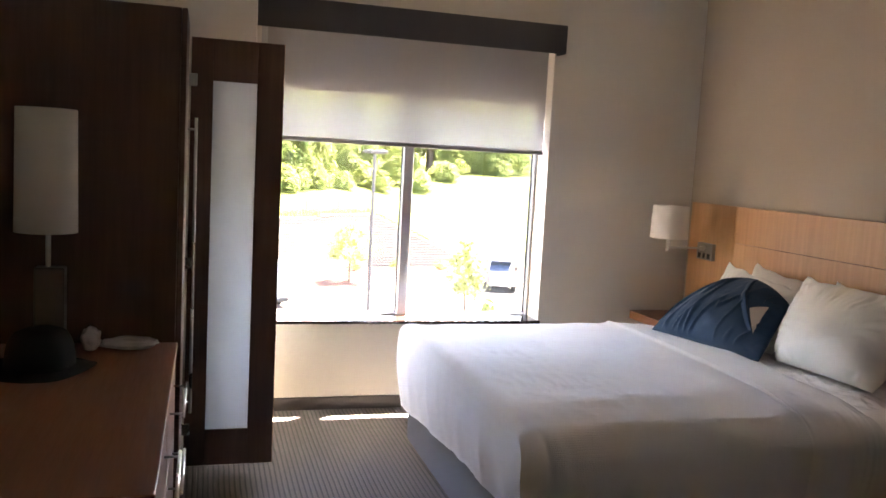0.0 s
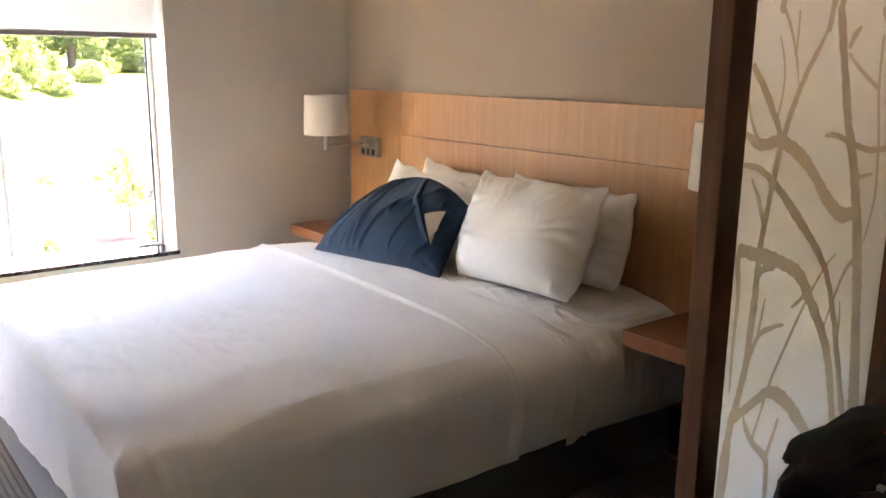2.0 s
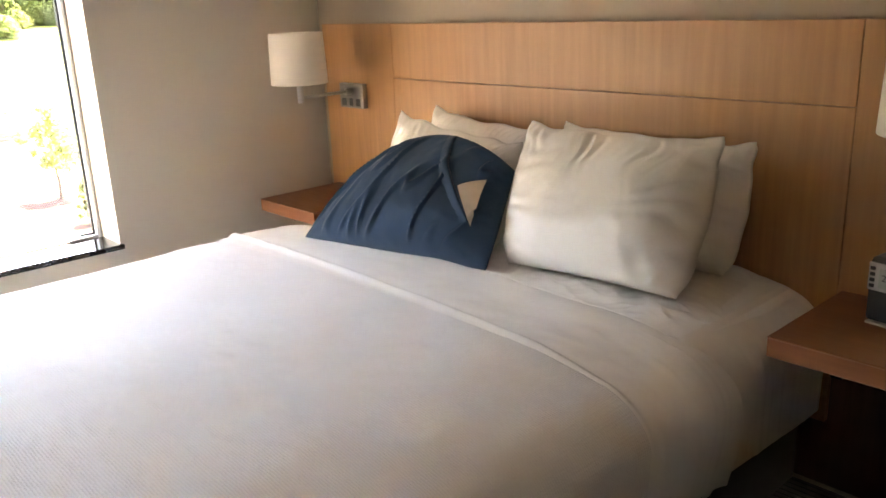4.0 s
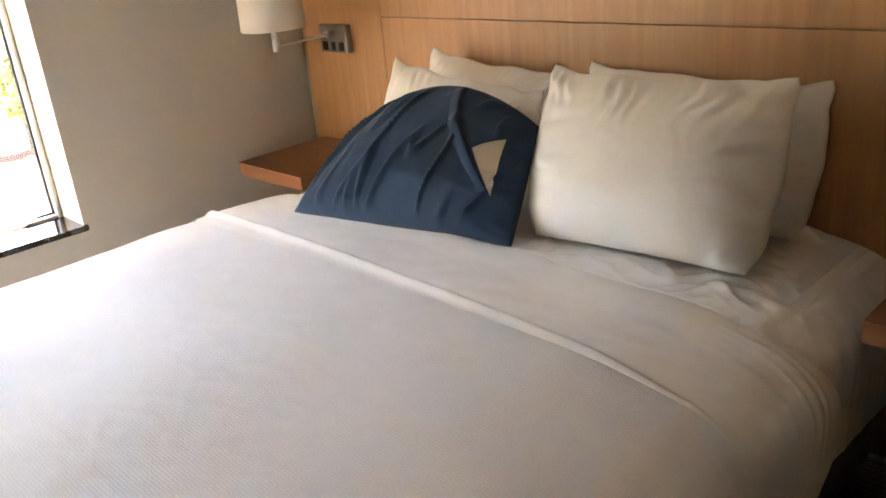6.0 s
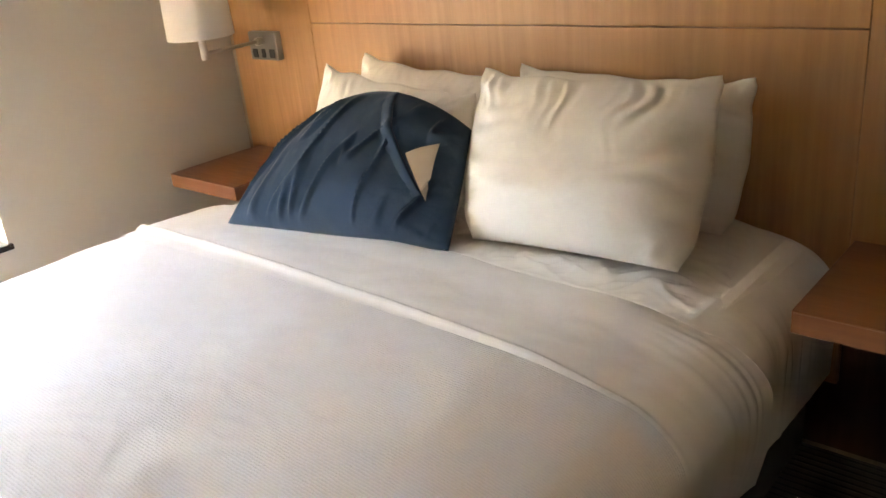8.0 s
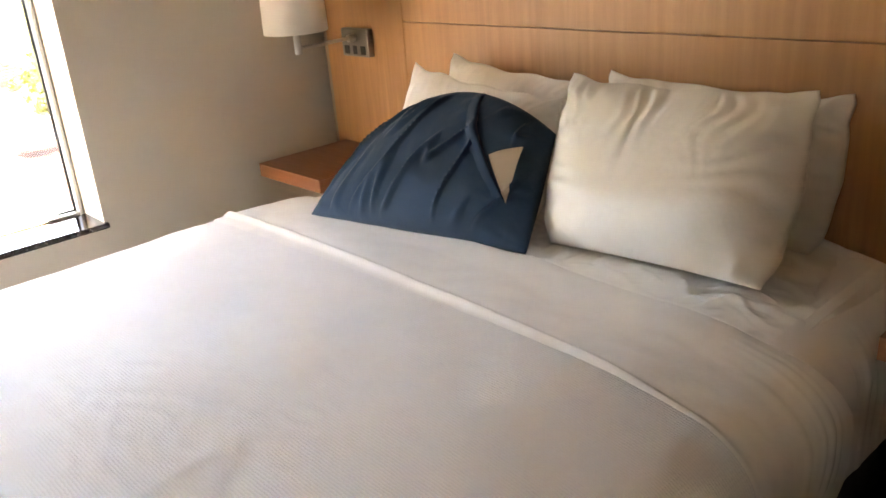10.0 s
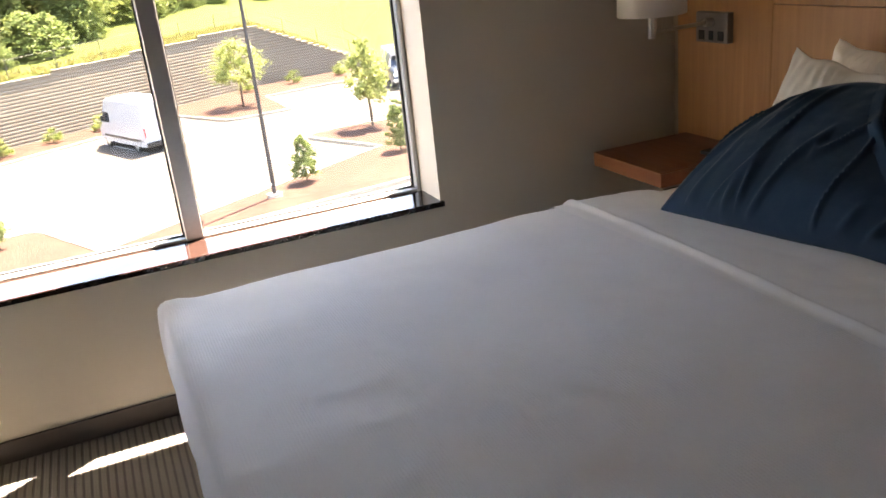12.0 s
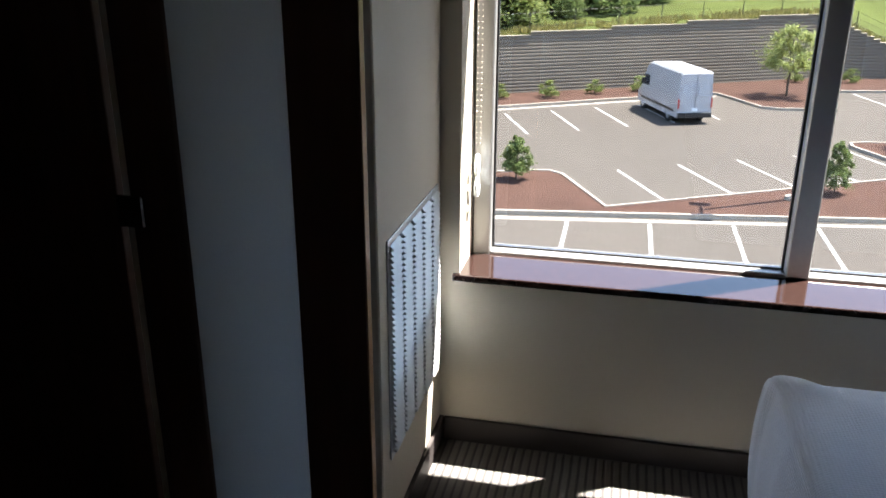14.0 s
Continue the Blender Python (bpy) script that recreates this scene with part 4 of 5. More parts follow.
branch([(2.629, 1.229, 0.035), (2.718, 1.204, 0.045), (2.816, 1.174, 0.043), (2.913, 1.127, 0.046), (2.982, 1.049, 0.043), (3.06, 0.953, 0.042), (3.126, 0.842, 0.043), (3.195, 0.634, 0.041)])
branch([(2.617, 1.431, 0.015), (2.682, 1.418, 0.019), (2.762, 1.372, 0.024), (2.85, 1.302, 0.033), (2.943, 1.227, 0.031), (3.047, 1.124, 0.028), (3.111, 1.007, 0.029), (3.16, 0.887, 0.034), (3.244, 0.663, 0.037)])
branch([(2.654, 0.789, 0.034), (2.727, 0.808, 0.036), (2.822, 0.825, 0.041), (2.911, 0.777, 0.047), (2.989, 0.705, 0.045), (3.062, 0.624, 0.042)])
branch([(2.858, 0.36, 0.030), (2.852, 0.472, 0.028), (2.849, 0.561, 0.027), (2.837, 0.633, 0.027), (2.778, 0.684, 0.022), (2.726, 0.75, 0.018), (2.709, 0.789, 0.006)])
branch([(2.837, 0.633, 0.023), (2.86, 0.684, 0.023), (2.881, 0.731, 0.015)])
branch([(2.765, 0.717, 0.015), (2.792, 0.783, 0.014), (2.826, 0.86, 0.016), (2.878, 0.934, 0.017), (2.932, 1.008, 0.015), (2.996, 1.082, 0.013), (3.054, 1.135, 0.012), (3.1, 1.159, 0.006)])
branch([(2.62, 1.653, 0.021), (2.664, 1.609, 0.026), (2.712, 1.555, 0.026), (2.768, 1.482, 0.021)])
branch([(2.598, 1.648, 0.007), (2.612, 1.57, 0.009), (2.637, 1.519, 0.011), (2.677, 1.474, 0.013)])
branch([(2.717, 1.723, 0.007), (2.746, 1.66, 0.01), (2.751, 1.6, 0.01), (2.738, 1.539, 0.009)])
branch([(2.732, 1.777, 0.013), (2.773, 1.72, 0.013), (2.797, 1.671, 0.012), (2.816, 1.615, 0.005)])
branch([(2.791, 1.78, 0.01), (2.793, 1.701, 0.01), (2.783, 1.685, 0.007)])
branch([(2.653, 1.394, 0.009), (2.688, 1.345, 0.017), (2.715, 1.29, 0.017)])
branch([(2.695, 0.907, 0.024), (2.741, 0.991, 0.021), (2.806, 1.004, 0.018), (2.859, 1.001, 0.008)])
branch([(2.741, 0.991, 0.014), (2.751, 1.046, 0.014), (2.759, 1.087, 0.007)])
branch([(2.619, 1.214, 0.026), (2.636, 1.116, 0.02), (2.634, 0.996, 0.017), (2.636, 0.873, 0.01)])
branch([(3.216, 1.799, 0.032), (3.275, 1.736, 0.034), (3.312, 1.669, 0.025)])
branch([(3.225, 1.734, 0.017), (3.233, 1.6, 0.017), (3.267, 1.461, 0.017), (3.287, 1.318, 0.017), (3.272, 1.234, 0.013), (3.252, 1.175, 0.009)])
branch([(3.051, 1.686, 0.015), (3.127, 1.644, 0.016), (3.227, 1.6, 0.017)])
branch([(2.974, 1.483, 0.01), (3.041, 1.479, 0.016), (3.124, 1.454, 0.02), (3.231, 1.433, 0.021), (3.364, 1.434, 0.023)])
branch([(3.076, 0.957, 0.01), (3.121, 1.042, 0.017), (3.17, 1.11, 0.021), (3.22, 1.123, 0.017)])
branch([(3.047, 1.707, 0.022), (3.07, 1.735, 0.027), (3.095, 1.754, 0.012)])
branch([(3.173, 1.36, 0.017), (3.214, 1.364, 0.014), (3.255, 1.365, 0.007)])
branch([(2.893, 1.043, 0.011), (2.933, 1.057, 0.02), (2.968, 1.074, 0.02)])
branch([(2.627, 0.511, 0.035), (2.656, 0.623, 0.014), (2.662, 0.717, 0.009)])
branch([(2.719, 1.161, 0.031), (2.748, 1.168, 0.024), (2.783, 1.162, 0.014)])
branch([(3.16, 0.887, 0.017), (3.162, 0.962, 0.015), (3.151, 1.014, 0.006)])
for x, z0 in ((2.715, 1.785), (2.935, 1.75), (2.985, 1.79), (3.23, 1.80)):
    branch([(x, z0, 0.03), (x + 0.03, z0 + 0.2, 0.026), (x - 0.02, z0 + 0.45, 0.02), (x + 0.03, 2.59, 0.012)])


def branch_print(x0, x1, z0, z1, cell=0.004):
    """One flat print of all branches, its outline followed through a fine grid."""
    nx, nz_ = int((x1 - x0) / cell), int((z1 - z0) / cell)
    gx = x0 + (x1 - x0) * np.arange(nx + 1) / nx
    gz = z0 + (z1 - z0) * np.arange(nz_ + 1) / nz_
    field = np.full((nx + 1, nz_ + 1), -1.0)
    for p, q in PRINT:
        pad = max(p.z, q.z)
        i0, i1 = np.searchsorted(gx, min(p.x, q.x) - pad), np.searchsorted(gx, max(p.x, q.x) + pad)
        j0, j1 = np.searchsorted(gz, min(p.y, q.y) - pad), np.searchsorted(gz, max(p.y, q.y) + pad)
        if i1 <= i0 or j1 <= j0:
            continue
        X, Z = np.meshgrid(gx[i0:i1], gz[j0:j1], indexing="ij")
        dx, dz = q.x - p.x, q.y - p.y
        t = np.clip(((X - p.x) * dx + (Z - p.y) * dz) / max(1e-9, dx * dx + dz * dz), 0, 1)
        w = (p.z + (q.z - p.z) * t) * 0.42 * (1 + 0.14 * np.sin(X * 130 + Z * 90) * np.sin(Z * 71 - X * 40))
        d = w - np.hypot(X - p.x - t * dx, Z - p.y - t * dz)
        field[i0:i1, j0:j1] = np.maximum(field[i0:i1, j0:j1], d)
    verts, faces, index = [], [], {}

    def vert(key, x, z):
        if key not in index:
            index[key] = len(verts)
            verts.append((x, 2.2268, z - 0.018))
        return index[key]
    inside = field > 0
    some = inside[:-1, :-1] | inside[1:, :-1] | inside[1:, 1:] | inside[:-1, 1:]
    for i, j in zip(*np.nonzero(some)):
        ring = [(i, j), (i + 1, j), (i + 1, j + 1), (i, j + 1)]
        poly = []
        for k in range(4):
            a, b = ring[k], ring[(k + 1) % 4]
            fa, fb = field[a], field[b]
            if fa > 0:
                poly.append(vert(a, gx[a[0]], gz[a[1]]))
            if (fa > 0) != (fb > 0):
                t = min(0.98, max(0.02, fa / (fa - fb)))
                key = (min(a, b), max(a, b))
                poly.append(vert(key, gx[a[0]] + t * (gx[b[0]] - gx[a[0]]), gz[a[1]] + t * (gz[b[1]] - gz[a[1]])))
        if len(poly) > 2:
            faces.append(poly)
    me = bpy.data.meshes.new("branch_print")
    me.from_pydata(verts, [], faces)
    me.materials.append(BRANCH)
    ob = new("branch_print", me)
    ob.parent = pn
    return tagged(ob, "taupe bare branches printed on the panel")


branch_print(2.579, 3.391, 0.387, 2.598)

# ---------------------------------------------------------------- sofa and backpack
sf = thing("sofa", (3.15, 1.75, 0), "beige upholstered sofa seat against the divider", "sofa")
part("seat", boxed((2.575, 1.30, 0.22), (3.66, 2.18, 0.455), 0.07, 4), SOFA, sf, smooth=True)
part("base", boxed((2.66, 1.34, 0.08), (3.64, 2.15, 0.24), 0.02), SOFA, sf)
for x in (2.70, 3.58):
    for y in (1.38, 2.10):
        part("leg", tubed((x, y, 0.0), (x, y, 0.09), 0.02, 0.025), BLACK, sf)

bp = thing("backpack", (2.93, 1.93, 0.45), "black backpack with red trim on the sofa", "backpack")


def sack(c, r, seed, amp=0.16):
    bm = bmesh.new()
    bmesh.ops.create_icosphere(bm, subdivisions=4, radius=1.0)
    for v in bm.verts:
        p = Vector([math.copysign(abs(x) ** 0.75, x) for x in v.co])
        k = 1 + amp * nz(v.co.x, v.co.y, v.co.z + seed, 1.8) + 0.09 * (0.3 - abs(nz(v.co.x, v.co.y, v.co.z + seed, 3.6))) + 0.04 * nz(v.co.x, v.co.y, v.co.z + seed, 7.0)
        v.co = Vector((c[0] + r[0] * p.x * k, c[1] + r[1] * p.y * k, max(0.45, c[2] + r[2] * p.z * k)))
    return bm


part("body", sack((2.97, 2.095, 0.575), (0.30, 0.095, 0.140), 3.0, 0.22), NYLON, bp, smooth=True)
part("front_pocket", sack((3.00, 2.015, 0.545), (0.23, 0.055, 0.095), 7.0, 0.25), NYLON, bp, smooth=True)
part("lid", sack((2.99, 2.075, 0.705), (0.31, 0.11, 0.045), 9.0, 0.25), NYLON, bp, smooth=True)
part("side_pouch", sack((2.72, 2.06, 0.56), (0.055, 0.07, 0.085), 13.0, 0.25), NYLON, bp, smooth=True)


def patch_of(rows, lift):
    """A sewn-on patch or strap with thickness, from rows of points."""
    bm = bmesh.new()
    off = Vector((-0.35, -0.85, 0.4)) * lift
    grid_mesh(bm, [[Vector(p) for p in (r[0], *[Vector(q) + off for q in r], r[-1])] for r in rows])
    return bm


part("trim", patch_of([[(2.905, 2.00, 0.800), (2.935, 2.005, 0.795)], [(2.935, 1.985, 0.765), (2.99, 1.99, 0.755)], [(2.985, 1.97, 0.730), (3.045, 1.975, 0.715)], [(3.04, 1.955, 0.690), (3.09, 1.96, 0.670)]], 0.012), RED, bp, "red shoulder strap lining")
part("trim", patch_of([[(2.775, 1.975, 0.640), (2.79, 1.975, 0.645)], [(2.755, 1.962, 0.600), (2.825, 1.962, 0.605)], [(2.765, 1.952, 0.575), (2.86, 1.952, 0.575)], [(2.81, 1.95, 0.552), (2.92, 1.95, 0.556)]], 0.010), RED, bp, "red trim patch")
part("strap", patch_of([[(2.74 + 0.055 * k, 1.975 - 0.02 * math.sin(k * 0.6), 0.672 - 0.012 * k), (2.74 + 0.055 * k, 1.97 - 0.02 * math.sin(k * 0.6), 0.650 - 0.012 * k)] for k in range(9)], 0.010), BLACK, bp, "black webbing strap")
part("buckle", boxed((2.815, 1.945, 0.655), (2.835, 1.962, 0.672), 0.003), SILVER, bp, "small grey buckle")
hm = bmesh.new()
rows = []
for i in range(17):
    a = math.pi * i / 16
    c = Vector((2.87 + 0.045 * math.cos(a), 2.03, 0.738 + 0.03 * math.sin(a)))
    o = Vector((math.cos(a), 0, math.sin(a)))
    rows.append([c + (o * math.cos(b) + Vector((0, 1, 0)) * math.sin(b) * 1.6) * 0.008 for b in [k * math.pi / 4 for k in range(8)]])
grid_mesh(hm, rows, True)
part("handle", hm, NYLON, bp, "black carry loop", True)
bp.matrix_basis = Matrix.Translation((3.005, 1.93, 0.45)) @ Matrix.Diagonal((1, 1, 0.82, 1))

# ================================================================ outside
GZ = -7.0
gb = bmesh.new()
grid_mesh(gb, [[(-900, -60, GZ), (900, -60, GZ)], [(-900, 1500, GZ), (900, 1500, GZ)]])
whole("ground", gb, ASPHALT, "sunlit grey asphalt car park", "ground", "structure")
KX, KY = 12.9, 64.5


def wall_y(x):
    return KY - (KX - x) * 0.576 if x < KX else KY + (x - KX) * 0.2


def wall_top(x):
    if x < KX:
        return -2.62 - (KX - x) * 0.043
    return max(GZ + 0.05, -2.62 - (x - KX) * 0.44)


# raised land behind the retaining wall
tb = bmesh.new()
rows = []
for i in range(61):
    f = i / 60
    row = []
    for k in range(111):
        x = -70 + 2.0 * k
        y = wall_y(x) + 0.80 + 160 * f ** 1.6
        u = min(1.0, (y - wall_y(x)) / 34)
        far = 0.2 + 0.02 * (y - 90) + 0.35 * nz(x, y, 0, 0.07)
        zt = wall_top(x) - 0.10
        row.append((x, y, zt + (far - zt) * (u * u * (3 - 2 * u)) * 0.98 + (0.06 * nz(x, y, 2, 0.5) if i else 0)))
    rows.append(row)
grid_mesh(tb, rows)
whole("grass_bank", tb, GRASS, "sunny mown grass bank rising behind the wall", "grass", "structure", True)

# retaining wall of many courses with stepped cap
rw = thing("retaining_wall", (KX, KY, GZ), "long grey-brown block retaining wall with a stepped pale cap", "retaining wall", kind="structure")
CH = 0.2
for c in range(23):
    z0 = GZ + c * CH
    b = bmesh.new()
    xa = -40.0
    if c * CH + GZ + CH > wall_top(xa):
        xa = KX - (-2.62 - (z0 + CH)) / 0.043
    xb = KX if z0 + CH > -2.62 + 0.2 else KX + max(0.3, (-2.62 - (z0 + CH)) / 0.44)
    if xa >= KX:
        continue
    back = 0.03 * c
    pts = [(xa, wall_y(xa)), (KX, KY)] + ([(xb, wall_y(xb))] if xb > KX else [])
    rows = []
    for x, y in pts:
        rows.append([(x, y + back + 0.034, z0 + 0.004), (x, y + back + 0.008, z0 + 0.030), (x, y + back, z0 + 0.09), (x, y + back + 0.012, z0 + CH - 0.045), (x, y + back + 0.036, z0 + CH - 0.008), (x, y + back + 0.052, z0 + CH), (x, y + 1.05, z0 + CH), (x, y + 1.05, z0 + 0.004)])
    vs = grid_mesh(b, rows, True)
    b.faces.new(vs[0]); b.faces.new(list(reversed(vs[-1])))
    part("course", b, BLOCK, rw)
    caps = [(xa, min(KX, xa + CH / 0.043))] if xa > -40 else []
    if xb > KX + 0.31:
        caps.append((max(KX, xb - CH / 0.44), xb))
    for c0, c1 in caps:
        cbm = bmesh.new()
        rows = []
        for x in (c0, c1):
            y = wall_y(x) + back
            rows.append([(x, y - 0.05, z0 + CH + 0.002), (x, y - 0.05, z0 + CH + 0.065), (x, y + 0.40, z0 + CH + 0.065), (x, y + 0.40, z0 + CH + 0.002)])
        vs = grid_mesh(cbm, rows, True)
        cbm.faces.new(vs[0]); cbm.faces.new(list(reversed(vs[-1])))
        part("cap_stone", cbm, CAP, rw, "pale cap stones")

# fence on the wall
fn = thing("wire_fence", (0, 58, -3), "thin wire fence with metal posts above the wall", "fence")
wire = bmesh.new()
prev = None
for k in range(26):
    x = -34 + 2.6 * k
    p = Vector((x, wall_y(x) + 1.2, wall_top(x) - 0.1))
    if x > KX + 8:
        break
    part("post", tubed(p, p + Vector((0, 0, 1.25)), 0.03, n=8), POLE, fn)
    if prev is not None:
        for h in (0.4, 0.8, 1.2):
            tube(wire, prev + Vector((0, 0, h)), p + Vector((0, 0, h)), 0.009, n=4, caps=False)
    prev = p
part("wire", wire, POLE, fn)

# tall dry grass and weeds along the top of the wall
def weeds(n, seed):
    rnd_ = random.Random(seed)
    verts, faces = [], []
    for _ in range(n):
        x = rnd_.uniform(-34, KX + 6)
        off = 0.85 + abs(rnd_.gauss(0, 1.5))
        if nz(x, off, 3.0, 0.45) + nz(x, off, 7.0, 1.3) < -0.15:
            continue
        y = wall_y(x) + off
        z = wall_top(x) - 0.12 + 0.03 * off
        h, a, w = rnd_.uniform(0.12, 0.48), rnd_.uniform(0, 6.28), rnd_.uniform(0.02, 0.05)
        lean = Vector((rnd_.gauss(0, 0.12), rnd_.gauss(0, 0.12), h))
        side = Vector((math.cos(a), math.sin(a), 0)) * w
        base = Vector((x, y, z))
        i = len(verts)
        verts += [base - side, base + side, base + side * 0.7 + lean * 0.6, base + lean, base - side * 0.7 + lean * 0.6]
        faces.append((i, i + 1, i + 2, i + 3, i + 4))
    me = bpy.data.meshes.new("tall_grass")
    me.from_pydata([tuple(v) for v in verts], [], faces)
    me.materials.append(foliage("dry_grass_blades", (0.13, 0.13, 0.035), (0.34, 0.30, 0.11)))
    return tagged(new("tall_grass", me), "tall dry yellow-green grass along the wall top", "grass", kind="stuff")


weeds(15000, 61)

# planting beds and kerbs
ISLAND = [(-16, 31.4), (-10, 33.0), (-4.95, 34.5), (-2.9, 35.4), (-1.97, 35.65), (-1.4, 35.2), (0.45, 31.2), (12.9, 38.5), (10.8, 43.1), (10.9, 43.8), (11.6, 44.1), (14.0, 44.3), (17.1, 43.5), (19.1, 41.6), (26, 36.5), (27, 27.5), (13.05, 27.9), (12.9, 32.3), (12.4, 32.35), (-4.07, 29.75), (-16, 27.9)]
BORDER = [(-32, 34.2), (-7.67, 48.1), (1.97, 54.3), (6.0, 56.6), (8.1, 52.4), (8.9, 52.1), (12.0, 52.5), (11.9, 58.9), (16.8, 60.0), (27, 58.2), (40, 57.0), (40, 69.0), (22.5, 66.1), (KX, KY), (-32, 38.65)]


def kerb(pts, closed, width=0.16, z1=GZ + 0.15):
    bm = bmesh.new()
    n = len(pts)
    rows = []
    idx = range(n + 1) if closed else range(n)
    for k in idx:
        p = Vector(pts[k % n])
        a = Vector(pts[(k - 1) % n]) if closed or k > 0 else p
        c = Vector(pts[(k + 1) % n]) if closed or k < n - 1 else p
        d = ((p - a).normalized() if (p - a).length else Vector((0, 0))) + ((c - p).normalized() if (c - p).length else Vector((0, 0)))
        m = Vector((-d.y, d.x)).normalized() * width / 2
        rows.append([(p.x - m.x, p.y - m.y, GZ), (p.x - m.x * 0.9, p.y - m.y * 0.9, z1), (p.x + m.x * 0.9, p.y + m.y * 0.9, z1), (p.x + m.x, p.y + m.y, GZ)])
    grid_mesh(bm, rows)
    return bm


def bed_of(pts, name):
    bm = bmesh.new()
    prism(bm, pts, GZ - 0.1, GZ + 0.11)
    return whole(name, bm, MULCH, "red-brown bark mulch planting bed", "mulch bed", "structure")


bed_of(ISLAND, "mulch_island")
bed_of(BORDER, "mulch_border")
whole("kerb_island", kerb(ISLAND, True), CONCRETE, "pale concrete kerb round the planting island", "kerb", "structure")
whole("kerb_border", kerb(BORDER[:11], False), CONCRETE, "pale concrete kerb along the wall bed", "kerb", "structure")
# gutter strips of pale concrete along the kerbs
whole("gutter_near", kerb([(-16, 27.55), (-4.07, 29.35), (12.75, 31.95), (12.85, 27.9)], False, 0.36, GZ + 0.006), CONCRETE, "pale concrete gutter", "gutter", "structure")
whole("gutter_wall", kerb([(-32, 33.75), (-7.6, 47.65), (2.1, 53.85), (5.9, 56.05)], False, 0.36, GZ + 0.006), CONCRETE, "pale concrete gutter", "gutter", "structure")


def stall(a, b):
    a, b = Vector((*a, 0)), Vector((*b, 0))
    d = (b - a).normalized()
    m = Vector((-d.y, d.x, 0)) * 0.06
    bm = bmesh.new()
    prism(bm, [(p.x, p.y) for p in (a - m, b - m, b + m, a + m)], GZ, GZ + 0.006)
    return whole("parking_line", bm, LINE, "white painted parking stall line", "road marking", "structure", group="parking lines")


for k in range(-6, 5):
    x, y = -5.606 + 2.33 * k, 47.5 + 1.49 * k
    stall((x, y), (x + 1.85, y - 4.8))
for k in range(0, 5):
    x, y = 0.681 + 2.44 * k, 36.77 + 1.46 * k
    stall((x, y), (x + 1.93, y - 4.35))
for k in range(-3, 7):
    x = -3.38 + 2.65 * k
    stall((x, 29.15 + 0.41 * k * 1.0), (x + 0.06, 23.8 + 0.41 * k))
for x, y in ((14.2, 59.0), (17.0, 59.4), (21.9, 58.5), (25.0, 57.9)):
    stall((x, y), (x + 1.2, y - 5.0))


# ---------------------------------------------------------------- trees and shrubs
def leaf_cloud(n, shape, size, seed, flat=0.0):
    """Many small bent leaves scattered through a volume given by shape(rnd) -> point."""
    rnd = random.Random(seed)
    verts, faces = [], []
    for _ in range(n):
        c = Vector(shape(rnd))
        s = size * rnd.uniform(0.6, 1.4)
        ax = Vector((rnd.gauss(0, 1), rnd.gauss(0, 1), rnd.gauss(0, 1) + flat)).normalized()
        u = ax.orthogonal().normalized()
        u = Matrix.Rotation(rnd.uniform(0, 6.28), 3, ax) @ u
        w = ax.cross(u)
        i = len(verts)
        verts += [c - u * s, c - w * s * 0.55 + ax * s * 0.15, c + u * s, c + w * s * 0.55 + ax * s * 0.15]
        faces.append((i, i + 1, i + 2, i + 3))
    me = bpy.data.meshes.new("crown")
    me.from_pydata([tuple(v) for v in verts], [], faces)
    return me


def crown_part(me, mat, parent, label=""):
    me.materials.append(mat)
    ob = new("crown", me)
    ob.parent = parent
    ob.matrix_parent_inverse = parent.matrix_basis.inverted()
    return tagged(ob, label)


def clumps(h0, h1, rad, k, seed, taper=0.0, squash=0.8):
    """A volume of several overlapping clumps with gaps between them."""
    r0 = random.Random(seed)
    cs = []
    for _ in range(k):
        t = r0.random()
        z = h0 + (h1 - h0) * t
        env = rad * (1 - taper * t) * (0.55 + 0.45 * math.sin(math.pi * min(1, 0.15 + 0.85 * t)))
        a, d = r0.uniform(0, 6.28), env * math.sqrt(r0.random()) * 0.92
        cs.append((d * math.cos(a), d * math.sin(a), z, env * r0.uniform(0.12, 0.34)))
    def shape(rnd):
        x, y, z, r = rnd.choice(cs)
        v = Vector((rnd.gauss(0, 1), rnd.gauss(0, 1), rnd.gauss(0, 1))).normalized() * r * min(2.0, abs(rnd.gauss(0.0, 0.85)))
        return x + v.x, y + v.y, z + v.z * squash
    return shape


def trunk_mesh(h, r, seed, limbs=5, lean=0.04):
    rnd = random.Random(seed)
    bm = bmesh.new()
    p = Vector((0, 0, -0.2))
    n = 5
    for k in range(n):
        q = Vector((rnd.uniform(-lean, lean) * h * (k + 1) / n, rnd.uniform(-lean, lean) * h * (k + 1) / n, h * (k + 1) / n))
        tube(bm, p, q, r * (1 - 0.75 * k / n), r * (1 - 0.75 * (k + 1) / n), n=8)
        if k >= 1:
            for _ in range(max(1, limbs // 4)):
                a = rnd.uniform(0, 6.28)
                L = h * rnd.uniform(0.15, 0.28)
                tube(bm, q, q + Vector((math.cos(a) * L, math.sin(a) * L, L * 0.7)), r * 0.35 * (1 - 0.6 * k / n), r * 0.08, n=6)
        p = q
    return bm


def tree(h, rad, leaves, size, mat, seed, label, category="tree", base=0.25, k=26, taper=0.3, trunk_r=None, group=""):
    t = thing(category, (0, 0, 0), label, category, group)
    part("trunk", trunk_mesh(h * 0.9, trunk_r or h * 0.018, seed), BARK, t)
    crown_part(leaf_cloud(leaves, clumps(h * base, h * 0.94, rad, k, seed, taper), size, seed), mat, t)
    return t


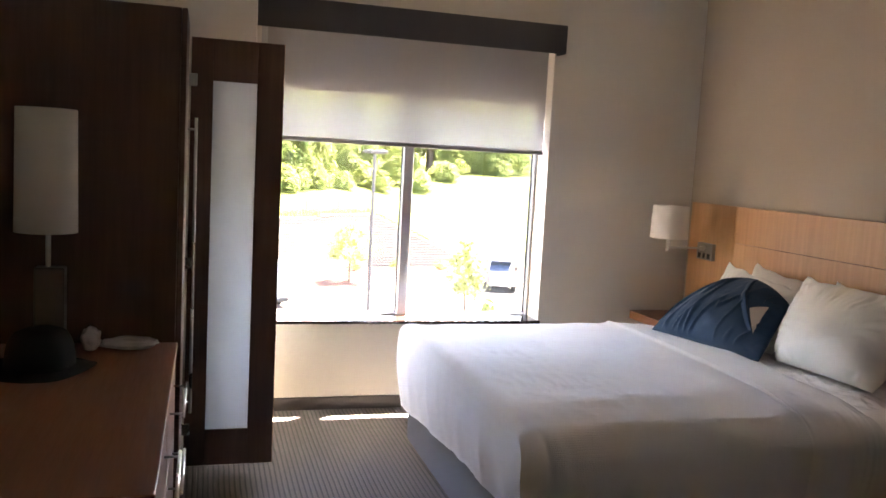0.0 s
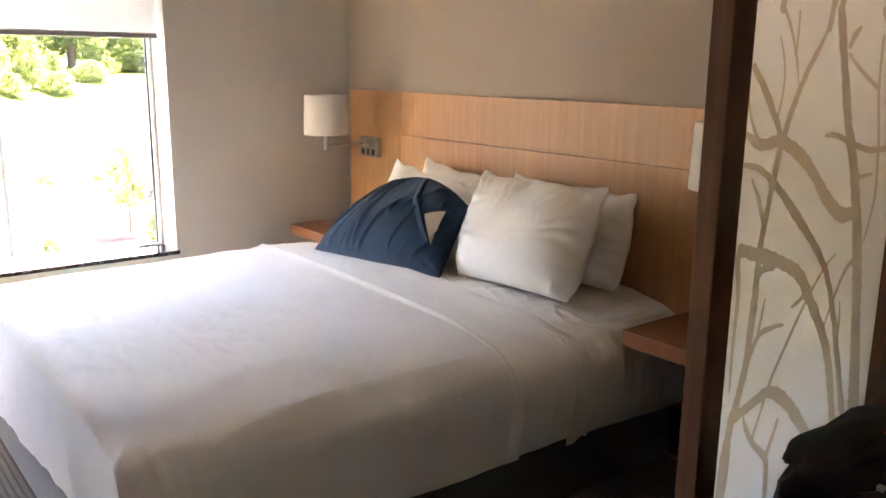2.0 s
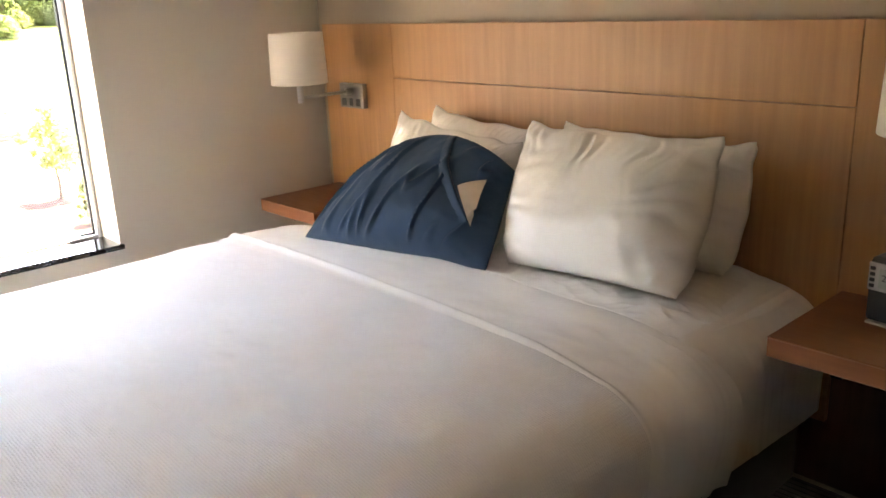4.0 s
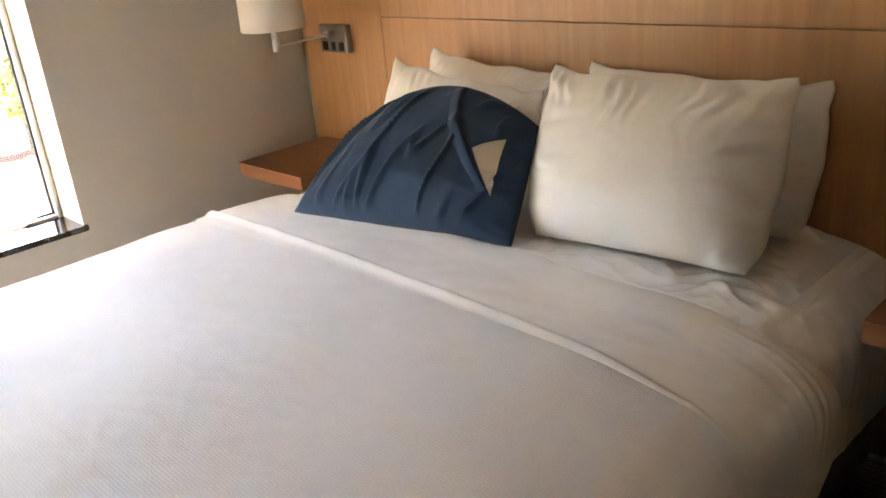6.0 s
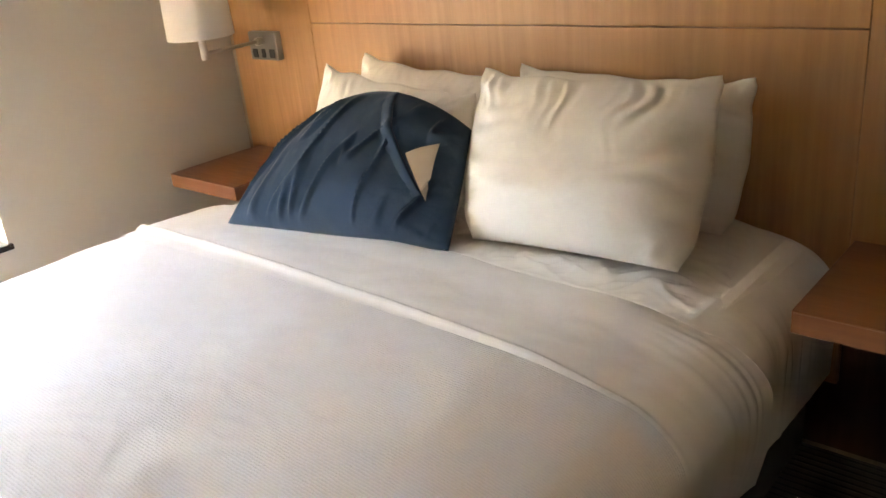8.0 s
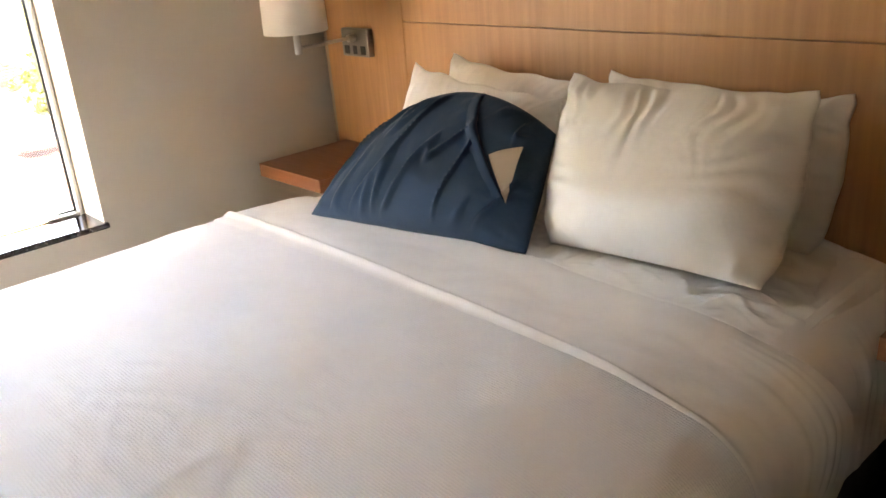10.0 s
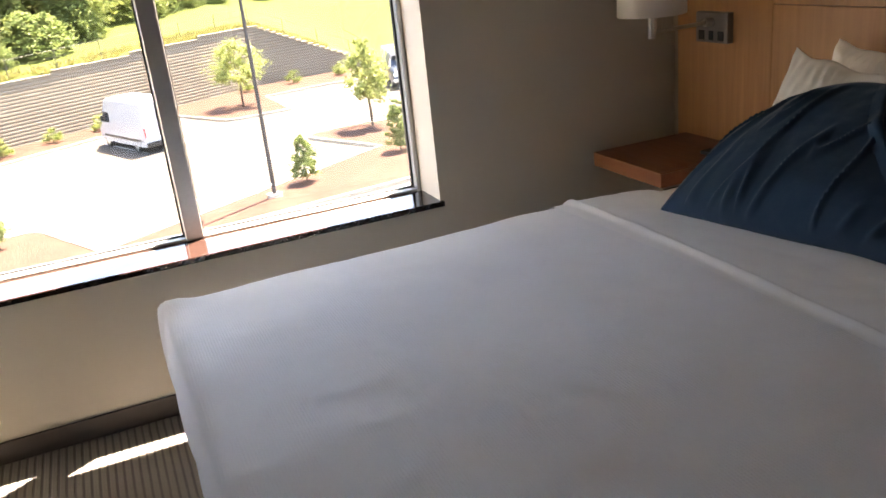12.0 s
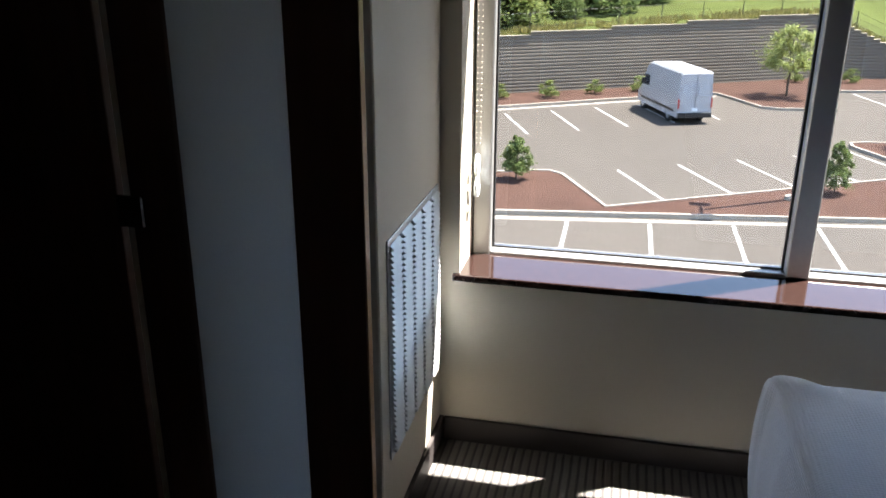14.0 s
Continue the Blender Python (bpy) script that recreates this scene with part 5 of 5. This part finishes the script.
def put_at(t, x, y, z, turn=0, scale=1.0, wide=1.0):
    t.matrix_basis = Matrix.Translation((x, y, z)) @ Matrix.Rotation(radians(turn), 4, 'Z') @ Matrix.Diagonal((scale * wide, scale * wide, scale, 1))


MZ = GZ + 0.10
put_at(tree(1.85, 0.72, 7000, 0.050, LEAF_YOUNG, 21, "small leafy young tree in the mulch island", base=0.2, k=70, taper=0.65), -3.06, 34.0, MZ)
put_at(tree(2.0, 0.72, 7000, 0.050, LEAF_YOUNG, 22, "small dark green young tree beside the lamp post", base=0.16, k=70, taper=0.6), 8.45, 34.86, MZ)
put_at(tree(2.4, 0.78, 7000, 0.050, LEAF_YOUNG, 23, "small round young tree near the kerb", base=0.12, k=70, taper=0.6), 13.3, 36.95, MZ)
put_at(tree(4.7, 1.5, 6000, 0.085, LEAF_LIGHT, 24, "young light green maple tree on a mulch island", base=0.30, k=80, taper=0.55), 14.1, 43.15, MZ)
put_at(tree(4.5, 1.9, 5000, 0.085, LEAF_LIGHT, 25, "young spreading yellow-green tree before the wall", base=0.38, k=60, taper=0.15), 9.95, 56.4, MZ)
put_at(tree(2.6, 0.8, 1300, 0.08, LEAF_LIGHT, 26, "young light green tree at the island end", base=0.2, k=30, taper=0.5), 17.6, 36.6, MZ)


def shrub(r, seed, mat, label):
    t = thing("shrub", (0, 0, 0), label, "shrub", "clipped shrubs")
    part("stem", trunk_mesh(r * 0.8, r * 0.06, seed), BARK, t)
    crown_part(leaf_cloud(900, clumps(r * 0.25, r * 1.25, r * 1.05, 22, seed, 0.2, 0.9), r * 0.10, seed), mat, t)
    return t


s0 = shrub(0.62, 31, LEAF_MID, "low round green shrub along the wall")
put_at(s0, -6.57, 51.7, MZ)
for k, (x, y, sc) in enumerate(((-3.85, 52.6, 1.2), (-1.27, 54.6, 1.0), (1.4, 56.2, 1.1), (-9.5, 49.6, 1.1), (-12.5, 47.8, 1.0), (-15.6, 45.8, 1.2), (-18.5, 44.2, 1.0), (14.9, 63.0, 1.1), (18.4, 63.4, 1.0), (11.3, 62.3, 1.0))):
    c = copy_thing(s0, Matrix.Identity(4))
    put_at(c, x, y, MZ, 40 * k, sc)

# bright hedge row and woods behind
proto = [tree(4.6, 2.1, 9000, 0.10, LEAF_MID, 41, "bright leafy bush at the edge of the woods", "bush", base=0.03, k=210, taper=0.45, group="bushes at the wood edge"),
         tree(3.6, 2.3, 9000, 0.10, LEAF_YOUNG, 42, "green leafy bush at the edge of the woods", "bush", base=0.02, k=190, taper=0.4, group="bushes at the wood edge")]
woods = [tree(11.0, 3.2, 16000, 0.125, LEAF_MID, 51, "tall leafy tree in the woods", base=0.10, k=110, taper=0.35, group="trees of the woods"),
         tree(12.5, 2.8, 16000, 0.115, LEAF_DARK, 52, "tall dark pine in the woods", base=0.16, k=120, taper=0.6, group="trees of the woods"),
         tree(9.0, 3.0, 14000, 0.12, LEAF_YOUNG, 53, "light green tree in the woods", base=0.08, k=110, taper=0.3, group="trees of the woods")]
rnd = random.Random(77)


def land_z(x, y):
    zt = wall_top(x) - 0.10
    u = min(1.0, max(0.0, (y - wall_y(x)) / 34))
    return zt + (0.2 + 0.02 * (y - 90) - zt) * (u * u * (3 - 2 * u)) * 0.98 - 0.1


def edge_off(x):
    return 4.2 + max(0.0, x + 10) * 0.64


used = set()
def place(t, x, y, sc, w0=0.8, w1=1.45):
    if t.name not in used:
        used.add(t.name)
        c = t
    else:
        c = copy_thing(t, Matrix.Identity(4))
    put_at(c, x, y, land_z(x, y), rnd.uniform(0, 360), sc, rnd.uniform(w0, w1))


for k in range(105):
    x = -34 + 0.97 * k + rnd.uniform(-0.6, 0.6)
    if x > KX + 8:
        x += 0.6 * (x - KX - 8)
    if k % 3 == 2:
        place(woods[(0, 2, 1)[k // 3 % 3]], x, wall_y(x) + edge_off(x) + rnd.uniform(0.5, 4.5), rnd.uniform(0.32, 0.60), 0.9, 1.5)
        continue
    place(proto[k % 3], x, wall_y(x) + edge_off(x) + rnd.uniform(-1.8, 4.0), rnd.uniform(0.35, 0.85), 1.1, 1.9)
for k in range(210):
    x = rnd.uniform(-60, 20) if k % 2 else rnd.uniform(-10, 105)
    depth = 3 + 34 * (k / 210) + rnd.uniform(-2, 2)
    place(woods[rnd.choice((0, 0, 1, 1, 2))], x, wall_y(x) + edge_off(x) + depth, rnd.uniform(0.9, 1.55))


# ---------------------------------------------------------------- lamp posts, bollard, vehicles
def lamp_post(x, y, h, label):
    t = thing("street_lamp", (x, y, GZ), label, "street lamp", "car park lamps")
    part("footing", tubed((x, y, GZ), (x, y, GZ + 0.22), 0.30, 0.28, 20), CONCRETE, t, "round concrete footing")
    part("pole", tubed((x, y, GZ + 0.2), (x, y, GZ + h), 0.085, 0.065, 12), POLE, t)
    part("arm", boxed((x - 0.04, y - 0.5, GZ + h - 0.12), (x + 0.04, y + 0.5, GZ + h - 0.04)), POLE, t)
    for s in (-1, 1):
        part("head", boxed((x - 0.34, y + s * 0.68 - 0.20, GZ + h - 0.15), (x + 0.34, y + s * 0.68 + 0.20, GZ + h), 0.03), POLE, t, "flat lamp head")


lamp_post(6.87, 33.67, 9.0, "tall bronze car park lamp post with two heads")
lamp_post(28.4, 61.5, 9.0, "tall bronze lamp post by the grass bank")
bo = thing("bollard_light", (-4.28, 31.1, MZ), "short dark bollard light in the mulch", "bollard")
part("post", tubed((-4.28, 31.1, MZ), (-4.28, 31.1, MZ + 0.85), 0.11, n=16), POLE, bo)
part("lens", tubed((-4.28, 31.1, MZ + 0.85), (-4.28, 31.1, MZ + 0.98), 0.095, n=16), WHITE_METAL, bo, "pale lens ring")
part("cap", tubed((-4.28, 31.1, MZ + 0.98), (-4.28, 31.1, MZ + 1.06), 0.12, 0.10, 16), POLE, bo)


def loft(sections):
    """A body from cross-sections: (y, half width bottom, half width top, z bottom, z shoulder, z top)."""
    bm = bmesh.new()
    rows = []
    for y, wb_, wt_, z0, z1, z2 in sections:
        r = 0.10
        rows.append([(-wb_, y, z0), (-wb_, y, z1), (-wt_, y, z2 - r), (-wt_ + r, y, z2), (wt_ - r, y, z2), (wt_, y, z2 - r), (wb_, y, z1), (wb_, y, z0)])
    vs = grid_mesh(bm, rows, True)
    bm.faces.new(vs[0]); bm.faces.new(list(reversed(vs[-1])))
    return bm


def wheel(parent, x, y, r=0.36, w=0.24):
    s = 1 if x > 0 else -1
    wl = part("wheel", tubed((x - s * w, y, r), (x, y, r), r, n=24), RUBBER, parent, "black tyre")
    part("rim", tubed((x - s * 0.02, y, r), (x + s * 0.006, y, r), r * 0.62, n=18), SILVER, wl, "silver rim")


van = thing("van", (0, 0, 0), "white high-roof panel van parked by the wall", "van")
part("body", loft([(-2.95, 0.96, 0.86, 0.42, 1.35, 2.62), (-2.85, 1.0, 0.90, 0.36, 1.35, 2.72), (1.3, 1.0, 0.90, 0.34, 1.35, 2.74), (1.75, 1.0, 0.86, 0.34, 1.35, 2.62), (2.25, 1.0, 0.84, 0.34, 1.30, 2.05), (2.45, 0.98, 0.86, 0.36, 1.15, 1.42), (3.0, 0.90, 0.82, 0.40, 0.95, 1.12)]), CAR_WHITE, van)
part("windscreen", boxed((-0.78, 0, -0.34), (0.78, 0.01, 0.34)), CAR_GLASS, van).matrix_basis = pose(0, 2.10, 1.95, -38)
for s in (-1, 1):
    part("rear_window", boxed((s * 0.46 - 0.33, -2.972, 1.45), (s * 0.46 + 0.33, -2.952, 2.10), 0.03), plain("van_rear_pane", (0.42, 0.43, 0.45), 0.25, bumps=0.0), van, "grey rear door window")
    part("tail_light", boxed((s * 0.93 - 0.04, -2.975, 0.85), (s * 0.93 + 0.04, -2.90, 1.35)), TAIL, van, "red tail light")
    part("side_window", boxed((s * 0.985 - 0.012, 1.15, 1.42), (s * 0.985 + 0.012, 1.95, 1.98), 0.008, 1), CAR_GLASS, van)
    part("mirror", boxed((s * 1.14 - 0.09, 1.75, 1.45), (s * 1.14 + 0.09, 1.85, 1.80), 0.03), BLACK, van)
    part("side_strip", boxed((s * 1.005 - 0.012, -2.5, 0.62), (s * 1.005 + 0.012, 2.2, 0.74)), BLACK, van, "black rubbing strip")
    for y in (-1.75, 1.95):
        wheel(van, s * 0.99, y)
part("bumper", boxed((-0.95, -3.08, 0.36), (0.95, -2.93, 0.62), 0.03), BLACK, van, "black rear bumper")
part("door_gap", boxed((-0.008, -2.966, 0.65), (0.008, -2.950, 2.45)), SLOT, van)
part("number_plate", boxed((-0.16, -2.985, 0.72), (0.16, -2.962, 0.86)), WHITE_METAL, van)
van.matrix_basis = pose(3.12, 49.6, GZ, 0, 0, math.degrees(math.atan2(0.36, 0.93))) @ Matrix.Diagonal((0.94, 0.94, 0.97, 1))

tk = thing("pickup_truck", (0, 0, 0), "dark blue and silver pickup truck with a ladder rack", "pickup truck")
part("body", loft([(-2.9, 0.95, 0.92, 0.55, 0.95, 1.25), (-0.8, 1.0, 0.95, 0.5, 1.0, 1.28), (2.0, 1.0, 0.94, 0.5, 1.0, 1.30), (2.75, 0.98, 0.90, 0.5, 0.95, 1.18), (2.9, 0.94, 0.86, 0.55, 0.9, 1.08)]), CAR_BLUE, tk)
part("cab", loft([(-1.0, 0.95, 0.74, 1.2, 1.35, 1.98), (0.6, 0.95, 0.76, 1.2, 1.35, 2.02), (1.35, 0.95, 0.84, 1.2, 1.28, 1.36)]), CAR_BLUE, tk)
part("windscreen", boxed((-0.72, 0, -0.40), (0.72, 0.012, 0.40)), CAR_GLASS, tk).matrix_basis = pose(0, 1.02, 1.70, -48)
part("grille", boxed((-0.55, 2.88, 0.72), (0.55, 2.94, 1.06), 0.02), SILVER, tk, "chrome grille")
part("bumper", boxed((-0.98, 2.86, 0.48), (0.98, 3.05, 0.70), 0.03), SILVER, tk, "silver front bumper")
for s in (-1, 1):
    part("headlight", boxed((s * 0.76 - 0.15, 2.84, 0.82), (s * 0.76 + 0.15, 2.93, 1.06), 0.02), WHITE_METAL, tk, "clear headlight")
    part("mirror", boxed((s * 1.14 - 0.12, 0.85, 1.30), (s * 1.14 + 0.12, 0.95, 1.60), 0.02), BLACK, tk)
    for y in (-1.8, 1.95):
        wheel(tk, s * 0.98, y, 0.40, 0.26)
    part("rack_rail", tubed((s * 0.85, -2.6, 2.25), (s * 0.85, 1.0, 2.25), 0.035, n=8), SILVER, tk)
    for y in (-2.5, -1.1):
        part("rack_post", tubed((s * 0.88, y, 1.2), (s * 0.85, y, 2.25), 0.03, n=8), SILVER, tk)
for y in (-2.4, -1.0, 0.6):
    part("rack_bar", tubed((-0.85, y, 2.25), (0.85, y, 2.25), 0.03, n=8), SILVER, tk)
tk.matrix_basis = pose(20.6, 55.9, GZ, 0, 0, 180 - 12)
